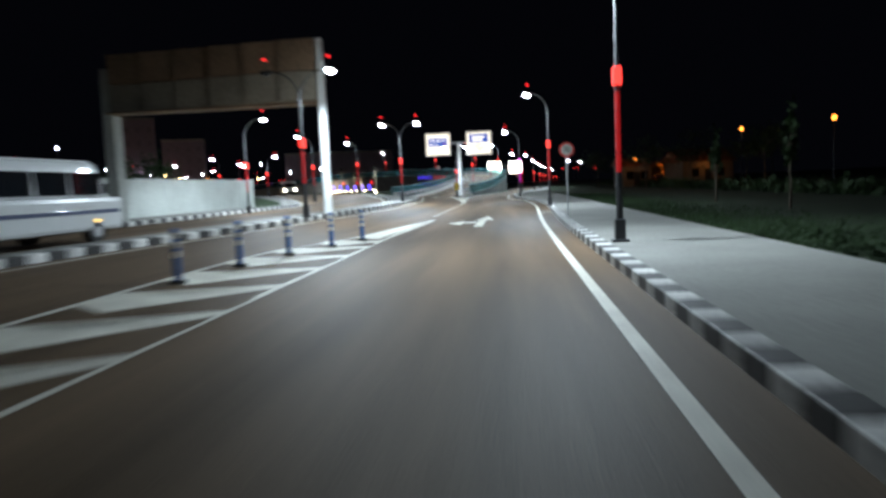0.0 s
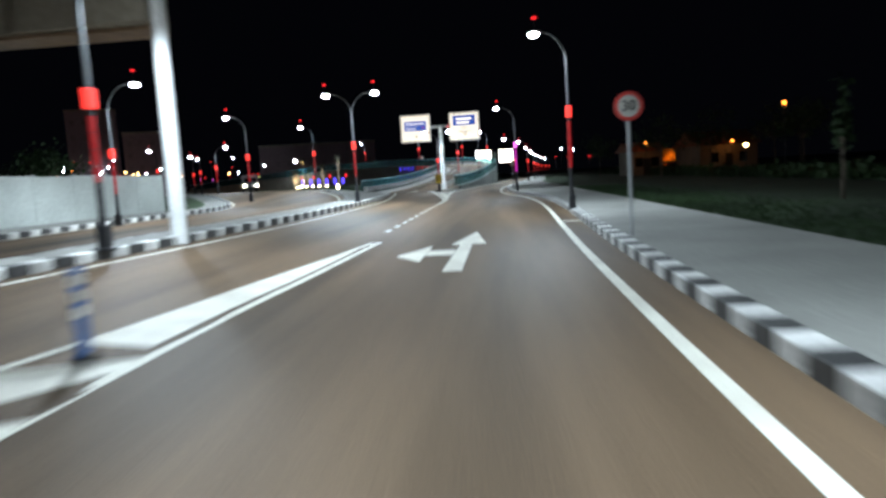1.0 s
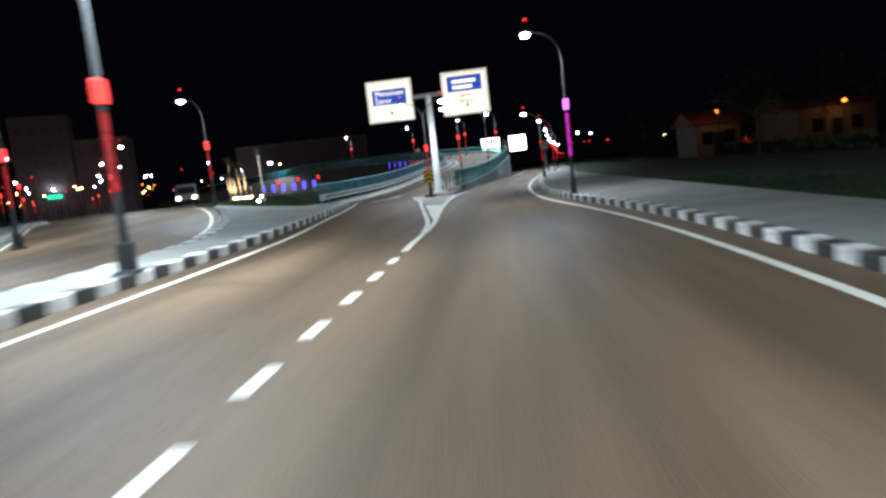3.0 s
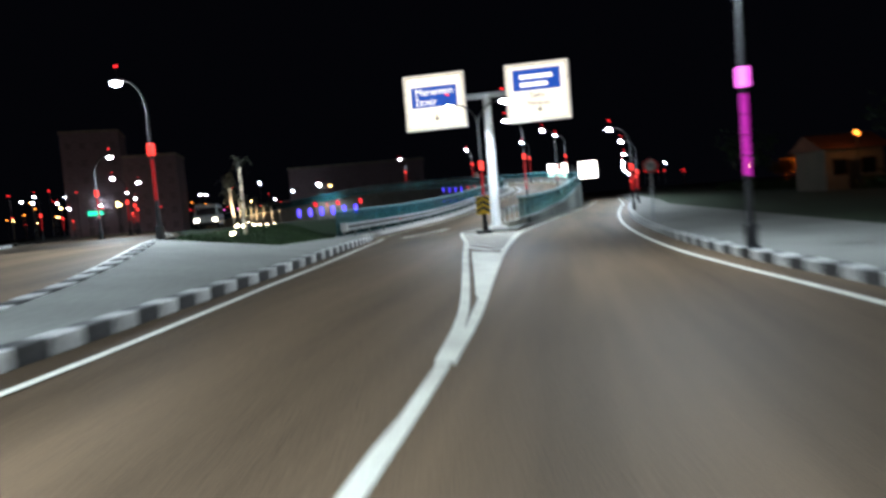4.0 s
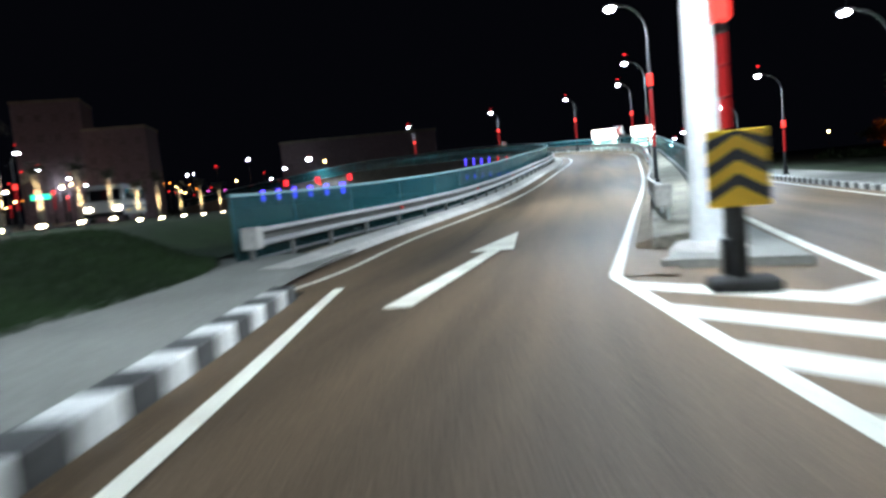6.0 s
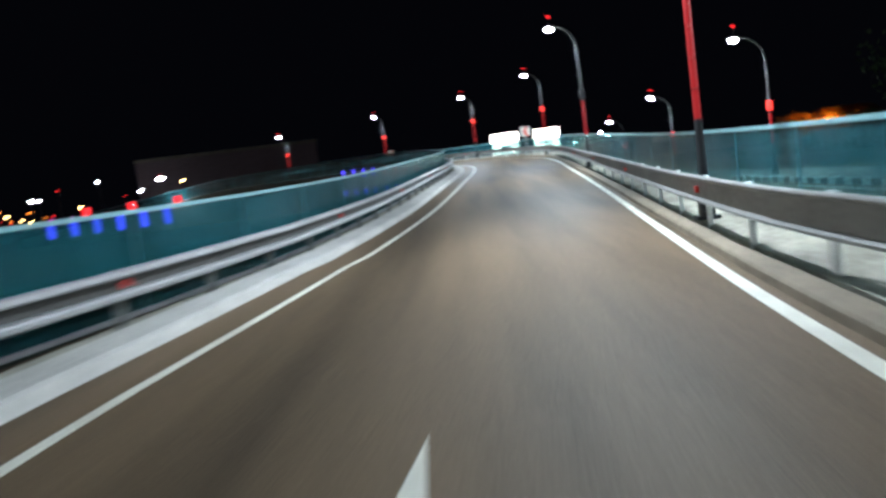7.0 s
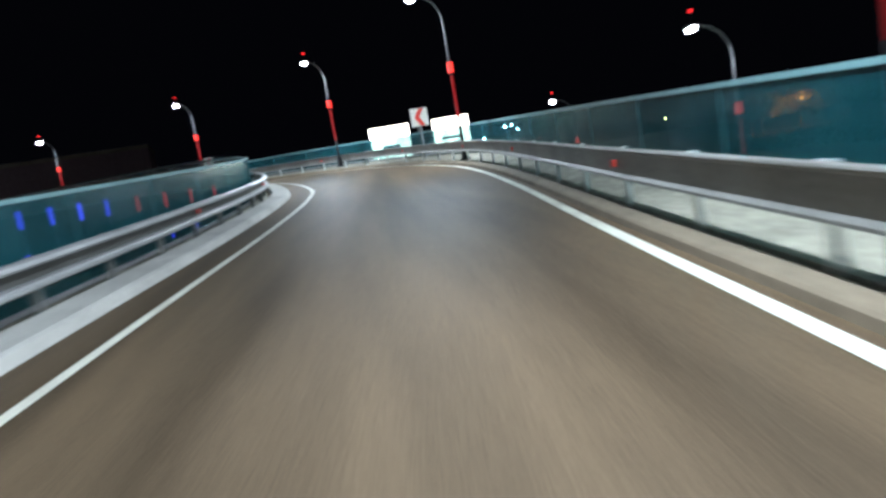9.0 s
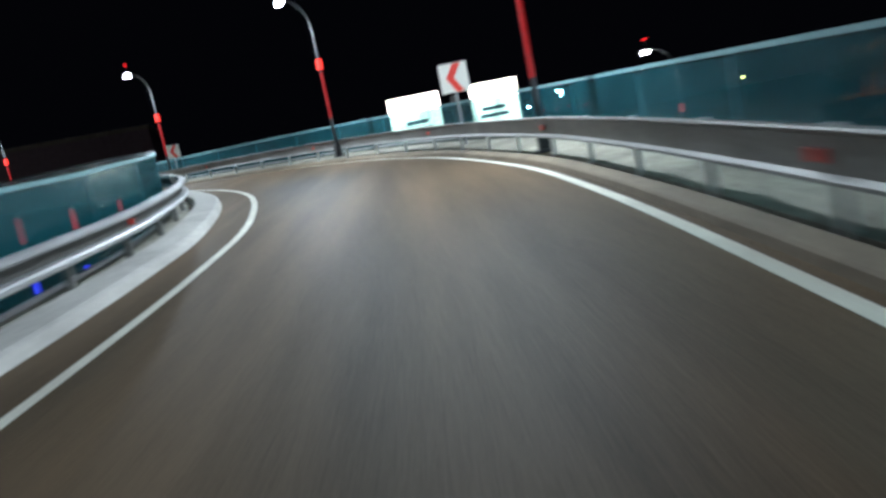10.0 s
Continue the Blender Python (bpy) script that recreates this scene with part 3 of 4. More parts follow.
# ---- the ramp: deck, kerbs, retaining walls, guardrails and fences ----
deck_l, deck_r = [q + (p - q) * (0.35 + 0.65 * smooth(74.5, 80, q.y)) if q.x > -20 else p for q, p in zip(RAMP_L, shifted(RAMP_L, -2.25))], [q + (p - q) * (0.4 + 0.6 * smooth(78, 84, q.y)) if q.x > -20 else p for q, p in zip(RAMP_R, shifted(RAMP_R, 1.75))]
for a, b in zip(deck_l, RAMP_L):
    a.z = b.z
for a, b in zip(deck_r, RAMP_R):
    a.z = b.z
sheet("ramp_deck", deck_l, deck_r, ASPHALT, "brownish worn asphalt of the climbing ramp", "road", base=0.006)


def along(path, y0):
    """The stretch of a path from y0 on."""
    k = next(i for i, q in enumerate(path) if q.y >= y0)
    return path[k:]


LEFT_RUN, RIGHT_RUN = along(RAMP_L, 78.4), along(RAMP_R, 79.0)


def left_flare(q):
    """The inner barriers swing outwards at the foot of the ramp."""
    return -0.75 * (1 - smooth(79, 90, q.y)) if q.x > -20 else 0.0


tagged(part("retaining_wall_left", sweep(along(shifted(RAMP_L, -1.92), 90), [(-0.15, -4.6), (0.15, -4.6), (0.15, 0.06), (-0.15, 0.06)]), CONCRETE), "concrete edge beam of the ramp", "wall", kind="structure")
tagged(part("retaining_wall_right", sweep(along(shifted(RAMP_R, 1.66), 81), [(-0.14, -4.6), (0.14, -4.6), (0.14, 0.30), (-0.14, 0.30)]), WALL_DARK), "dark mottled concrete edge beam of the ramp", "wall", kind="structure")
tagged(part("kerb_ramp_left", sweep(along(shifted(RAMP_L, -1.0), 75.5), [(-0.3, -0.05), (-0.3, 0.16), (-0.27, 0.175), (0.2, 0.15), (0.25, 0.12), (0.29, 0.0)]), KERB_PALE), "broad pale concrete kerb inside the ramp", "kerb", kind="structure")
# held off the kerb, so the dark asphalt gap draws the rail's shadow
tagged(part("edge_strip_left", sweep(along(shifted(RAMP_L, -1.7), 79), [(-0.24, -0.02), (-0.24, 0.055), (0.24, 0.045), (0.24, -0.02)]), APRON), "narrow pale concrete strip behind the kerb", "pavement", kind="structure")
tagged(part("kerb_ramp_right", sweep(along(RAMP_R, 76.5), [(0.18, -0.02), (0.20, 0.08), (0.23, 0.10), (0.40, 0.14), (0.41, -0.02)]), KERB_BROWN), "sloping brownish concrete kerb outside the ramp", "kerb", kind="structure")
tagged(part("apron_ramp_right", sweep(along(RAMP_R, 76.5), [(0.44, -0.02), (0.44, 0.155), (1.51, 0.24), (1.51, -0.02)]), APRON), "broad stained pale concrete apron outside the ramp", "pavement", kind="structure")
# the inner beam has two bright ribs; the web between them is coloured as shade
RIB_TOP = [(-0.02, 0.36), (0.08, 0.36), (0.118, 0.335), (0.125, 0.29), (0.10, 0.262), (0.0, 0.25), (-0.02, 0.25)]
RIB_FOOT = [(a, 0.36 - h) for a, h in RIB_TOP[::-1]]
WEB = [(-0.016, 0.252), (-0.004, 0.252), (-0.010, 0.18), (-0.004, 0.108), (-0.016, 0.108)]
# the outer beam is flat, with a lip along its top and foot, in shade-toned steel
BOX_BEAM = [(-0.03, 0.36), (0.05, 0.36), (0.062, 0.345), (0.056, 0.325), (0.024, 0.305), (0.014, 0.07), (0.05, 0.035), (0.052, 0.012), (0.03, 0.0), (-0.03, 0.0)]


def guardrail(run, o, base, facing, label, pieces, post=0.05, post_paint=STEEL_WORN_SHADE):
    """A steel beam of one or more swept pieces on posts; facing 1 turns its ribs to the right of the run."""
    t = thing("guardrail", (0, 0, 0), label, "guardrail", "guardrails")
    line = [q.lerp(p, 1 + left_flare(q) / o if o < 0 else 1 + 0.3 / o * (1 - smooth(79, 86, q.y))) for q, p in zip(run, shifted(run, o))]
    for q, r in zip(line, run):
        q.z = r.z + base
    for name, profile, steel in pieces:
        part(name, sweep(line, [(facing * a, h) for a, h in profile]), steel, t)
    post_me = None
    for q, d in even(line, 2.0):
        if post_me is None:
            ob = part("post", box(-post, post, -0.04, 0.04, -base - 0.02, 0.36, 0.01), post_paint, t)
            post_me = ob.data
        else:
            ob = new("post", post_me)
            ob.parent = t
        turn = math.degrees(math.atan2(d.y, d.x)) - 90
        ob.matrix_basis = pose(q.x - d.y * -facing * -0.09, q.y + d.x * -facing * -0.09, q.z, 0, 0, turn)
    q, d = even(line, 0.5)[0]
    ob = part("end_plate", box(-0.16, 0.16, -0.3, 0.05, -0.03, 0.39, 0.03), KERB_PALE, t, "blunt pale end plate of the beam")
    ob.matrix_basis = pose(q.x, q.y, q.z, 0, 0, math.degrees(math.atan2(d.y, d.x)) - 90)
    for q, d in even(line, 8.0):
        turn = math.degrees(math.atan2(d.y, d.x)) - 90
        ob = part("reflector", box(-0.02, 0.02, -0.05, 0.05, 0.14, 0.23, 0.008), SIGN_RED, t, "small red reflector on the beam")
        ob.matrix_basis = pose(q.x + d.y * facing * 0.05, q.y - d.x * facing * 0.05, q.z, 0, 0, turn)
    return t


guardrail(LEFT_RUN, -1.48, 0.39, 1, "galvanised two-ribbed guardrail on the inside of the ramp", [("rib", RIB_TOP, STEEL), ("rib", RIB_FOOT, STEEL), ("web", WEB, STEEL_WEB_SHADE)])
guardrail(RIGHT_RUN, 0.37, 0.47, -1, "galvanised flat-faced guardrail on the outside of the ramp", [("beam", BOX_BEAM, STEEL_WORN_SHADE)], 0.03, POLE_WHITE)


RAIL_TEAL = material("pale_teal_rail_paint", (0.22, 0.42, 0.45), 0.5, grain=12, amount=0.2, bump=0.05)


def noise_fence(run, o, z0, z1, label):
    """Tinted panels between thin posts under a top rail."""
    t = thing("fence", (0, 0, 0), label, "fence", "ramp fences")
    line = [q.lerp(p, 1 + left_flare(q) / o if o < 0 else 1) for q, p in zip(run, shifted(run, o))]
    for q, r in zip(line, run):
        q.z = r.z
    part("top_rail", sweep(line, [(-0.035, z1), (0.035, z1), (0.035, z1 + 0.06), (-0.035, z1 + 0.06)]), RAIL_TEAL, t)
    part("bottom_rail", sweep(line, [(-0.04, z0 - 0.06), (0.04, z0 - 0.06), (0.04, z0), (-0.04, z0)]), STEEL, t)
    stops = even(line, 3.0)
    for (a, d), (b, _) in zip(stops, stops[1:]):
        bm = sweep([a + d * 0.03, b - d * 0.03], [(-0.008, z0 + 0.004), (0.008, z0 + 0.004), (0.008, z1 - 0.004), (-0.008, z1 - 0.004)])
        part("panel", bm, PANEL, t)
    for a, d in stops:
        ob = part("fence_post", box(-0.009, 0.009, -0.015, 0.015, 0.2, z1 + 0.02), TEAL_PAINT, t)
        ob.matrix_basis = pose(a.x, a.y, a.z, 0, 0, math.degrees(math.atan2(d.y, d.x)) - 90)
    return t


noise_fence(LEFT_RUN, -1.9, 0.12, 1.37, "teal see-through noise fence along the inside of the ramp")
noise_fence(along(RAMP_R, 78.2), 1.66, 0.36, 1.31, "teal see-through noise fence along the outside of the ramp")
island = [(x_on(RAMP_RIGHT, y) + (0.5 if y < 77 else 1.5), y) for y in (74.6, 78, 82, 86, 92, 98, 104)]
island += [(x_on(GORE_RIGHT, y) - 0.35, y) for y in (104, 98, 92, 86, 82, 78, 74.6)]
slab("fork_island", island, -0.1, 0.11, PAVING, "pale concrete island in the fork", "pavement")


# ---- overhead signs ----
def text_mesh(words, size, mat, parent, at, label=""):
    cu = bpy.data.curves.new("words", "FONT")
    cu.body, cu.size, cu.align_x, cu.align_y, cu.extrude = words, size, "CENTER", "CENTER", 0.004
    tmp = bpy.data.objects.new("words", cu)
    me = bpy.data.meshes.new_from_object(tmp)
    bpy.data.objects.remove(tmp)
    me.materials.append(mat)
    ob = new("lettering", me)
    ob.parent = parent
    ob.matrix_basis = pose(*at, 90, 0, 0)
    if label:
        ob["label"] = label
    return ob


def sign_board(parent, x0, x1, z0, z1, face, blue, lines, bars, arrow=True, blue_band=(0.52, 0.86)):
    """A framed board facing -y, with a blue field, lettering and a down arrow."""
    w, h = x1 - x0, z1 - z0
    bd = part("board", box(x0, x1, 0.0, 0.12, z0, z1, 0.03), POLE_GREY, parent, "grey steel sign casing")
    part("face", box(x0 + 0.05, x1 - 0.05, -0.012, 0.004, z0 + 0.05, z1 - 0.05), face, bd, "lit cream sign face")
    e = 0.11
    bm = bmesh.new()
    for a in ((x0 + e, x1 - e, z0 + e, z0 + e + 0.03), (x0 + e, x1 - e, z1 - e - 0.03, z1 - e), (x0 + e, x0 + e + 0.03, z0 + e, z1 - e), (x1 - e - 0.03, x1 - e, z0 + e, z1 - e)):
        add_box(bm, a[0], a[1], -0.018, -0.013, a[2], a[3])
    part("border", bm, SIGN_BLACK, bd)
    if blue:
        part("blue_field", box(x0 + 0.13 * w, x1 - 0.14 * w, -0.02, -0.013, z0 + blue_band[0] * h, z0 + blue_band[1] * h), blue, bd, "blue destination field")
    for words, fx, fz, size, m in lines:
        text_mesh(words, size, m, bd, (x0 + fx * w, -0.024, z0 + fz * h))
    for fx, fz, fw, fh, m in bars:
        part("line_bar", box(x0 + fx * w, x0 + (fx + fw) * w, -0.026, -0.021, z0 + fz * h, z0 + (fz + fh) * h), m, bd)
    if arrow:
        bm = bmesh.new()
        cx, cz = x0 + 0.52 * w, z0 + 0.2 * h
        for poly in ([(-0.03, 0.18), (0.03, 0.18), (0.03, 0.02), (-0.03, 0.02)], [(-0.15, 0.06), (0, -0.1), (0.15, 0.06), (0.03, 0.02), (-0.03, 0.02)]):
            bm.faces.new([bm.verts.new((cx + a, -0.022, cz + c)) for a, c in poly])
        part("arrow", bm, SIGN_BLACK, bd)
    return bd


gantry = thing("sign_gantry", (0, 75.4, 0), "pale steel T-gantry carrying two lit destination boards", "sign")
part("pole", tube([(-5.2, 0.32, 0.1), (-5.2, 0.32, 0.45), (-5.2, 0.32, 5.9)], [0.25, 0.22, 0.17], 20), POLE_WHITE, gantry)
part("footing", tube([(-5.2, 0.32, 0.05), (-5.2, 0.32, 0.18), (-5.2, 0.32, 0.26), (-5.2, 0.32, 0.28)], [0.52, 0.5, 0.42, 0.3], 28), KERB_PALE, gantry)
part("beam", box(-8.3, -2.1, 0.2, 0.44, 5.75, 5.98, 0.02), POLE_GREY, gantry)
sign_board(gantry, -8.76, -6.05, 4.58, 7.0, SIGN_LIT, SIGN_LIT_BLUE, [("Menemen", 0.50, 0.675, 0.42, SIGN_LIT_TEXT), ("\u0130zmir", 0.36, 0.50, 0.42, SIGN_LIT_TEXT)], [], blue_band=(0.41, 0.77))
sign_board(gantry, -4.38, -1.67, 4.5, 7.0, SIGN_LIT, SIGN_LIT_BLUE, [("\u015eehir", 0.5, 0.44, 0.30, SIGN_BLACK), ("Merkezi", 0.5, 0.31, 0.30, SIGN_BLACK)], [(0.24, 0.72, 0.5, 0.07, SIGN_LIT_TEXT), (0.24, 0.59, 0.42, 0.07, SIGN_LIT_TEXT)], blue_band=(0.53, 0.88))
far = thing("sign_gantry", (0, 155.4, 0), "far steel gantry with two bright destination boards", "sign")
part("pole", tube([(-0.65, 0.3, -0.1), (-0.65, 0.3, 5.6)], [0.2, 0.16], 14), POLE_GREY, far)
part("beam", box(-4.0, 2.6, 0.2, 0.42, 4.9, 5.12, 0.02), POLE_GREY, far)
sign_board(far, -4.45, -1.46, 3.5, 6.05, SIGN_LIT_FAR, None, [], [(0.3, 0.2, 0.5, 0.09, SIGN_BLUE), (0.3, 0.36, 0.42, 0.09, SIGN_BLUE)], arrow=False)
sign_board(far, 0.22, 2.99, 3.5, 6.0, SIGN_LIT_FAR, None, [], [(0.15, 0.2, 0.6, 0.09, SIGN_BLUE), (0.2, 0.36, 0.5, 0.09, SIGN_BLUE)], arrow=False)


# ---- smaller signs ----
def disc(r, y0, y1, z, n=32):
    bm = bmesh.new()
    bmesh.ops.create_cone(bm, cap_ends=True, segments=n, radius1=r, radius2=r, depth=y1 - y0, matrix=Matrix.Translation((0, (y0 + y1) / 2, z)) @ Matrix.Rotation(math.pi / 2, 4, "X"))
    return bm


def speed_sign(at, turn, r, height, label):
    t = thing("speed_limit_sign", at, label, "road sign", "speed limit signs", turn=turn)
    part("post", tube([(0, 0.06, 0), (0, 0.06, height + 0.25)], 0.032), POLE_GREY, t)
    plate = part("plate", disc(r, 0, 0.02, height), SIGN_RED, t, "red bordered round plate")
    part("white_field", disc(r * 0.74, -0.004, 0.004, height), SIGN_WHITE, plate, "white inner field")
    text_mesh("30", r * 1.0, SIGN_BLACK, plate, (0, -0.008, height))
    return t


speed_sign((2.08, 25.2, 0.12), 0, 0.26, 2.33, "round red-bordered 30 speed limit sign on a steel post")
speed_sign((1.0, 72.7, 0.12), 0, 0.26, 2.05, "round red-bordered 30 speed limit sign on a steel post")


def chevron_sign(at, turn, w, h, height, label):
    t = thing("chevron_sign", at, label, "road sign", "chevron signs", turn=turn)
    part("post", tube([(0, 0.05, 0), (0, 0.05, height + h / 2)], 0.035), POLE_GREY, t)
    plate = part("plate", box(-w / 2, w / 2, 0, 0.02, height - h / 2, height + h / 2, 0.01), SIGN_WHITE, t)
    bm = bmesh.new()
    poly = [(0.30, 0.48), (0.02, 0.48), (-0.28, 0), (0.02, -0.48), (0.30, -0.48), (0.0, 0)]
    for tri in ((0, 1, 2, 5), (5, 2, 3, 4)):
        bm.faces.new([bm.verts.new((poly[k][0] * w, -0.006, height + poly[k][1] * h)) for k in tri])
    for f in bm.faces[:]:
        f.normal_update()
        if f.normal.y > 0:
            f.normal_flip()
    part("red_chevron", bm, SIGN_RED, plate, "red chevron pointing along the bend")
    return t


q, turn = beside_ramp((-3.4, 134.2), 0.95)
chevron_sign(q, 6, 0.78, 0.78, 2.0, "white and red chevron sign on the outside of the bend")
q, turn = beside_ramp((-15.6, 149.8), 0.6)
chevron_sign(q, 30, 0.6, 0.6, 1.66, "white and red chevron sign further round the bend")

marker = thing("fork_marker", (-5.4, 72.9, fall(-5.4, 73) + 0.02), "yellow and black chevron marker board at the fork", "road sign")
part("stand", tube([(0, 0.08, 0), (0, 0.08, 0.8)], 0.07, 12), RUBBER, marker)
part("foot", box(-0.3, 0.3, -0.2, 0.24, -0.02, 0.1, 0.03), RUBBER, marker)
mb = part("board", box(-0.27, 0.27, 0, 0.03, 0.76, 1.46, 0.01), SIGN_YELLOW, marker)
for k in range(3):
    z = 0.80 + 0.23 * k
    bm = bmesh.new()
    for poly in ([(-0.27, 0.0), (0, 0.16), (0, 0.27), (-0.27, 0.11)], [(0, 0.16), (0.27, 0.0), (0.27, 0.11), (0, 0.27)]):
        bm.faces.new([bm.verts.new((a, -0.006, min(1.46, z + c))) for a, c in poly])
    for f in bm.faces[:]:
        f.normal_update()
        if f.normal.y > 0:
            f.normal_flip()
    part("black_chevron", bm, SIGN_BLACK, mb)


# ---- flexible posts on the hatched gore ----
def bollard(at):
    t = thing("flexible_post", at, "blue flexible marker post with white reflective bands", "bollard", "gore posts")
    part("foot", tube([(0, 0, 0), (0, 0, 0.05)], [0.13, 0.11], 14), RUBBER, t)
    part("stem", tube([(0, 0, 0.05), (0, 0, 0.78), (0, 0, 0.8)], [0.052, 0.052, 0.035], 14), POST_BLUE, t)
    for k in range(3):
        z = 0.38 + k * 0.135
        part("band", tube([(0, 0, z), (0, 0, z + 0.085)], 0.056, 14), KERB_WHITE, t, "white reflective band")
    return t


for k, (x, y) in enumerate(((-3.85, 17.9), (-4.15, 15.9), (-4.5, 13.8), (-4.7, 11.7), (-4.8, 9.6))):
    bollard((x, y, fall(x, y)))


# ---- the portal over the opposite carriageway ----
gp = thing("portal", (-6.95, 26.4, 0), "broad brown-clad portal on two pale posts over the opposite carriageway", "gantry")
part("post", tube([(0, 0, 0.2), (0, 0, 7.1)], [0.17, 0.15], 16), POLE_WHITE, gp)
part("post", box(-9.15, -8.72, 0.55, 1.2, 0.1, 6.6, 0.03), WALLMAT, gp, "square plastered post")
for k in range(6):
    x1 = -0.15 - k * 1.43
    for name, z0, z1, mat in (("cladding_panel", 5.93, 7.1, PORTAL), ("fascia_panel", 4.82, 5.9, FASCIA)):
        ob = part(name, box(x1 - 1.415, x1, -0.35, 0.75, z0, z1, 0.03), mat, gp)
        ob.location = (0, 0.115 * (k + 0.5) * 1.43 * 0.8, 0)
part("under_beam", box(-8.7, -0.2, 0.0, 0.9, 4.73, 4.81), PORTAL, gp)

# boundary wall beyond the opposite carriageway
wt = thing("boundary_wall", (-18.3, 0, 0), "pale plastered boundary wall in cast panels", "wall")
for k in range(13):
    y = 48.6 - 2.6 * (k + 1)
    part("wall_panel", box(-0.12, 0.12, y + 0.072, y + 2.528, 0.0, 2.35 + 0.02 * (k % 3), 0.015), WALLMAT, wt)
for k in range(14):
    y = 48.6 - 2.6 * k
    part("pier", box(-0.13, 0.135, y - 0.07, y + 0.07, 0.0, 2.41, 0.015), WALLMAT, wt)


# ---- vehicles ----
def wheel(parent, x, y, r=0.48, w=0.28):
    wh = part("wheel", tube([(x - w / 2, y, r), (x + w / 2, y, r)], r, 22), RUBBER, parent)
    part("rim", tube([(x - w / 2 - 0.01, y, r), (x + w / 2 + 0.01, y, r)], r * 0.58, 16), STEEL, wh)


def minibus(at, turn, label, lit=False):
    """A white minibus whose nose points along +y."""
    t = thing("minibus", at, label, "minibus", "minibuses", turn=turn)
    body = box(-1.0, 1.0, 0, 6.2, 0.3, 1.12, 0.1)
    part("body", body, BUS_PAINT, t)
    top = box(-0.97, 0.97, 0.05, 5.55, 1.08, 1.98, 0.14)
    for v in top.verts:
        if v.co.z > 1.5:
            v.co.x *= 0.93
            v.co.y = v.co.y * 0.94 + 0.1
    part("upper_body", top, BUS_PAINT, t)
    part("roof_rim", box(-0.84, 0.84, 0.4, 5.1, 1.96, 2.02, 0.025), BUS_PAINT, t)
    for x in (-1, 1):
        for k in range(4):
            part("window", box(min(x * 0.93, x * 0.985), max(x * 0.93, x * 0.985), 0.35 + 1.25 * k, 1.5 + 1.25 * k, 1.18, 1.72, 0.02), GLASS_DARK, t)
        part("stripe", box(min(x * 0.99, x * 1.006), max(x * 0.99, x * 1.006), 0.2, 6.0, 0.72, 0.82, 0.004), BUS_BLUE, t, "dark blue side stripe")
        for y in (1.4, 5.0):
            part("marker_light", box(min(x * 0.995, x * 1.02), max(x * 0.995, x * 1.02), y - 0.07, y + 0.07, 0.52, 0.58, 0.008), LENS_MARKER, t, "small amber side marker light")
        part("headlight", box(x * 0.72 - 0.16, x * 0.72 + 0.16, 6.16, 6.23, 0.62, 0.82, 0.02), HEADLIGHT if lit else GLASS_DARK, t)
        part("fog_light", box(x * 0.66 - 0.1, x * 0.66 + 0.1, 6.17, 6.22, 0.4, 0.5, 0.02), HEADLIGHT if lit else GLASS_DARK, t)
        part("mirror", box(x * 1.12 - 0.07, x * 1.12 + 0.07, 5.2, 5.3, 1.2, 1.45, 0.02), RUBBER, t)
        for y in (1.2, 5.0):
            wheel(t, x * 0.88, y, 0.34, 0.22)
    part("windscreen", box(-0.8, 0.8, 5.5, 5.58, 1.15, 1.75, 0.02), GLASS_DARK, t)
    part("bumper", box(-0.98, 0.98, 6.15, 6.28, 0.3, 0.52, 0.04), RUBBER, t)
    return t


minibus((-11.15, 11.4, 0.35), 0, "white minibus with dark windows and a blue stripe")
minibus((-34.0, 105.0, 0.98), 203, "white minibus with lit headlights rounding the bend", True)


def car(at, turn, label, front=True, paint=CAR_PAINT):
    """A plain saloon car; its nose points along +y."""
    t = thing("car", at, label, "car", "cars", turn=turn)
    bm = box(-0.87, 0.87, -2.1, 2.1, 0.28, 0.85, 0.12)
    part("body", bm, paint, t)
    cab = box(-0.78, 0.78, -1.5, 0.9, 0.82, 1.42, 0.05)
    for v in cab.verts:
        if v.co.z > 1.2:
            v.co.x *= 0.8
            v.co.y = v.co.y * 0.72 - 0.08
    part("cabin", cab, GLASS_DARK, t)
    part("roof", box(-0.6, 0.6, -1.1, 0.5, 1.405, 1.445, 0.015), paint, t)
    for x in (-0.78, 0.78):
        for y in (-1.3, 1.3):
            wheel(t, x, y, 0.31, 0.2)
    for x in (-0.62, 0.62):
        part("headlight", box(x - 0.17, x + 0.17, 2.05, 2.12, 0.58, 0.74, 0.02), HEADLIGHT, t)
        part("tail_light", box(x - 0.17, x + 0.17, -2.12, -2.05, 0.58, 0.76, 0.02), TAIL, t)
    return t


car((-3.2, 176.0, 0.0), -6, "car with red tail lights far along the road")


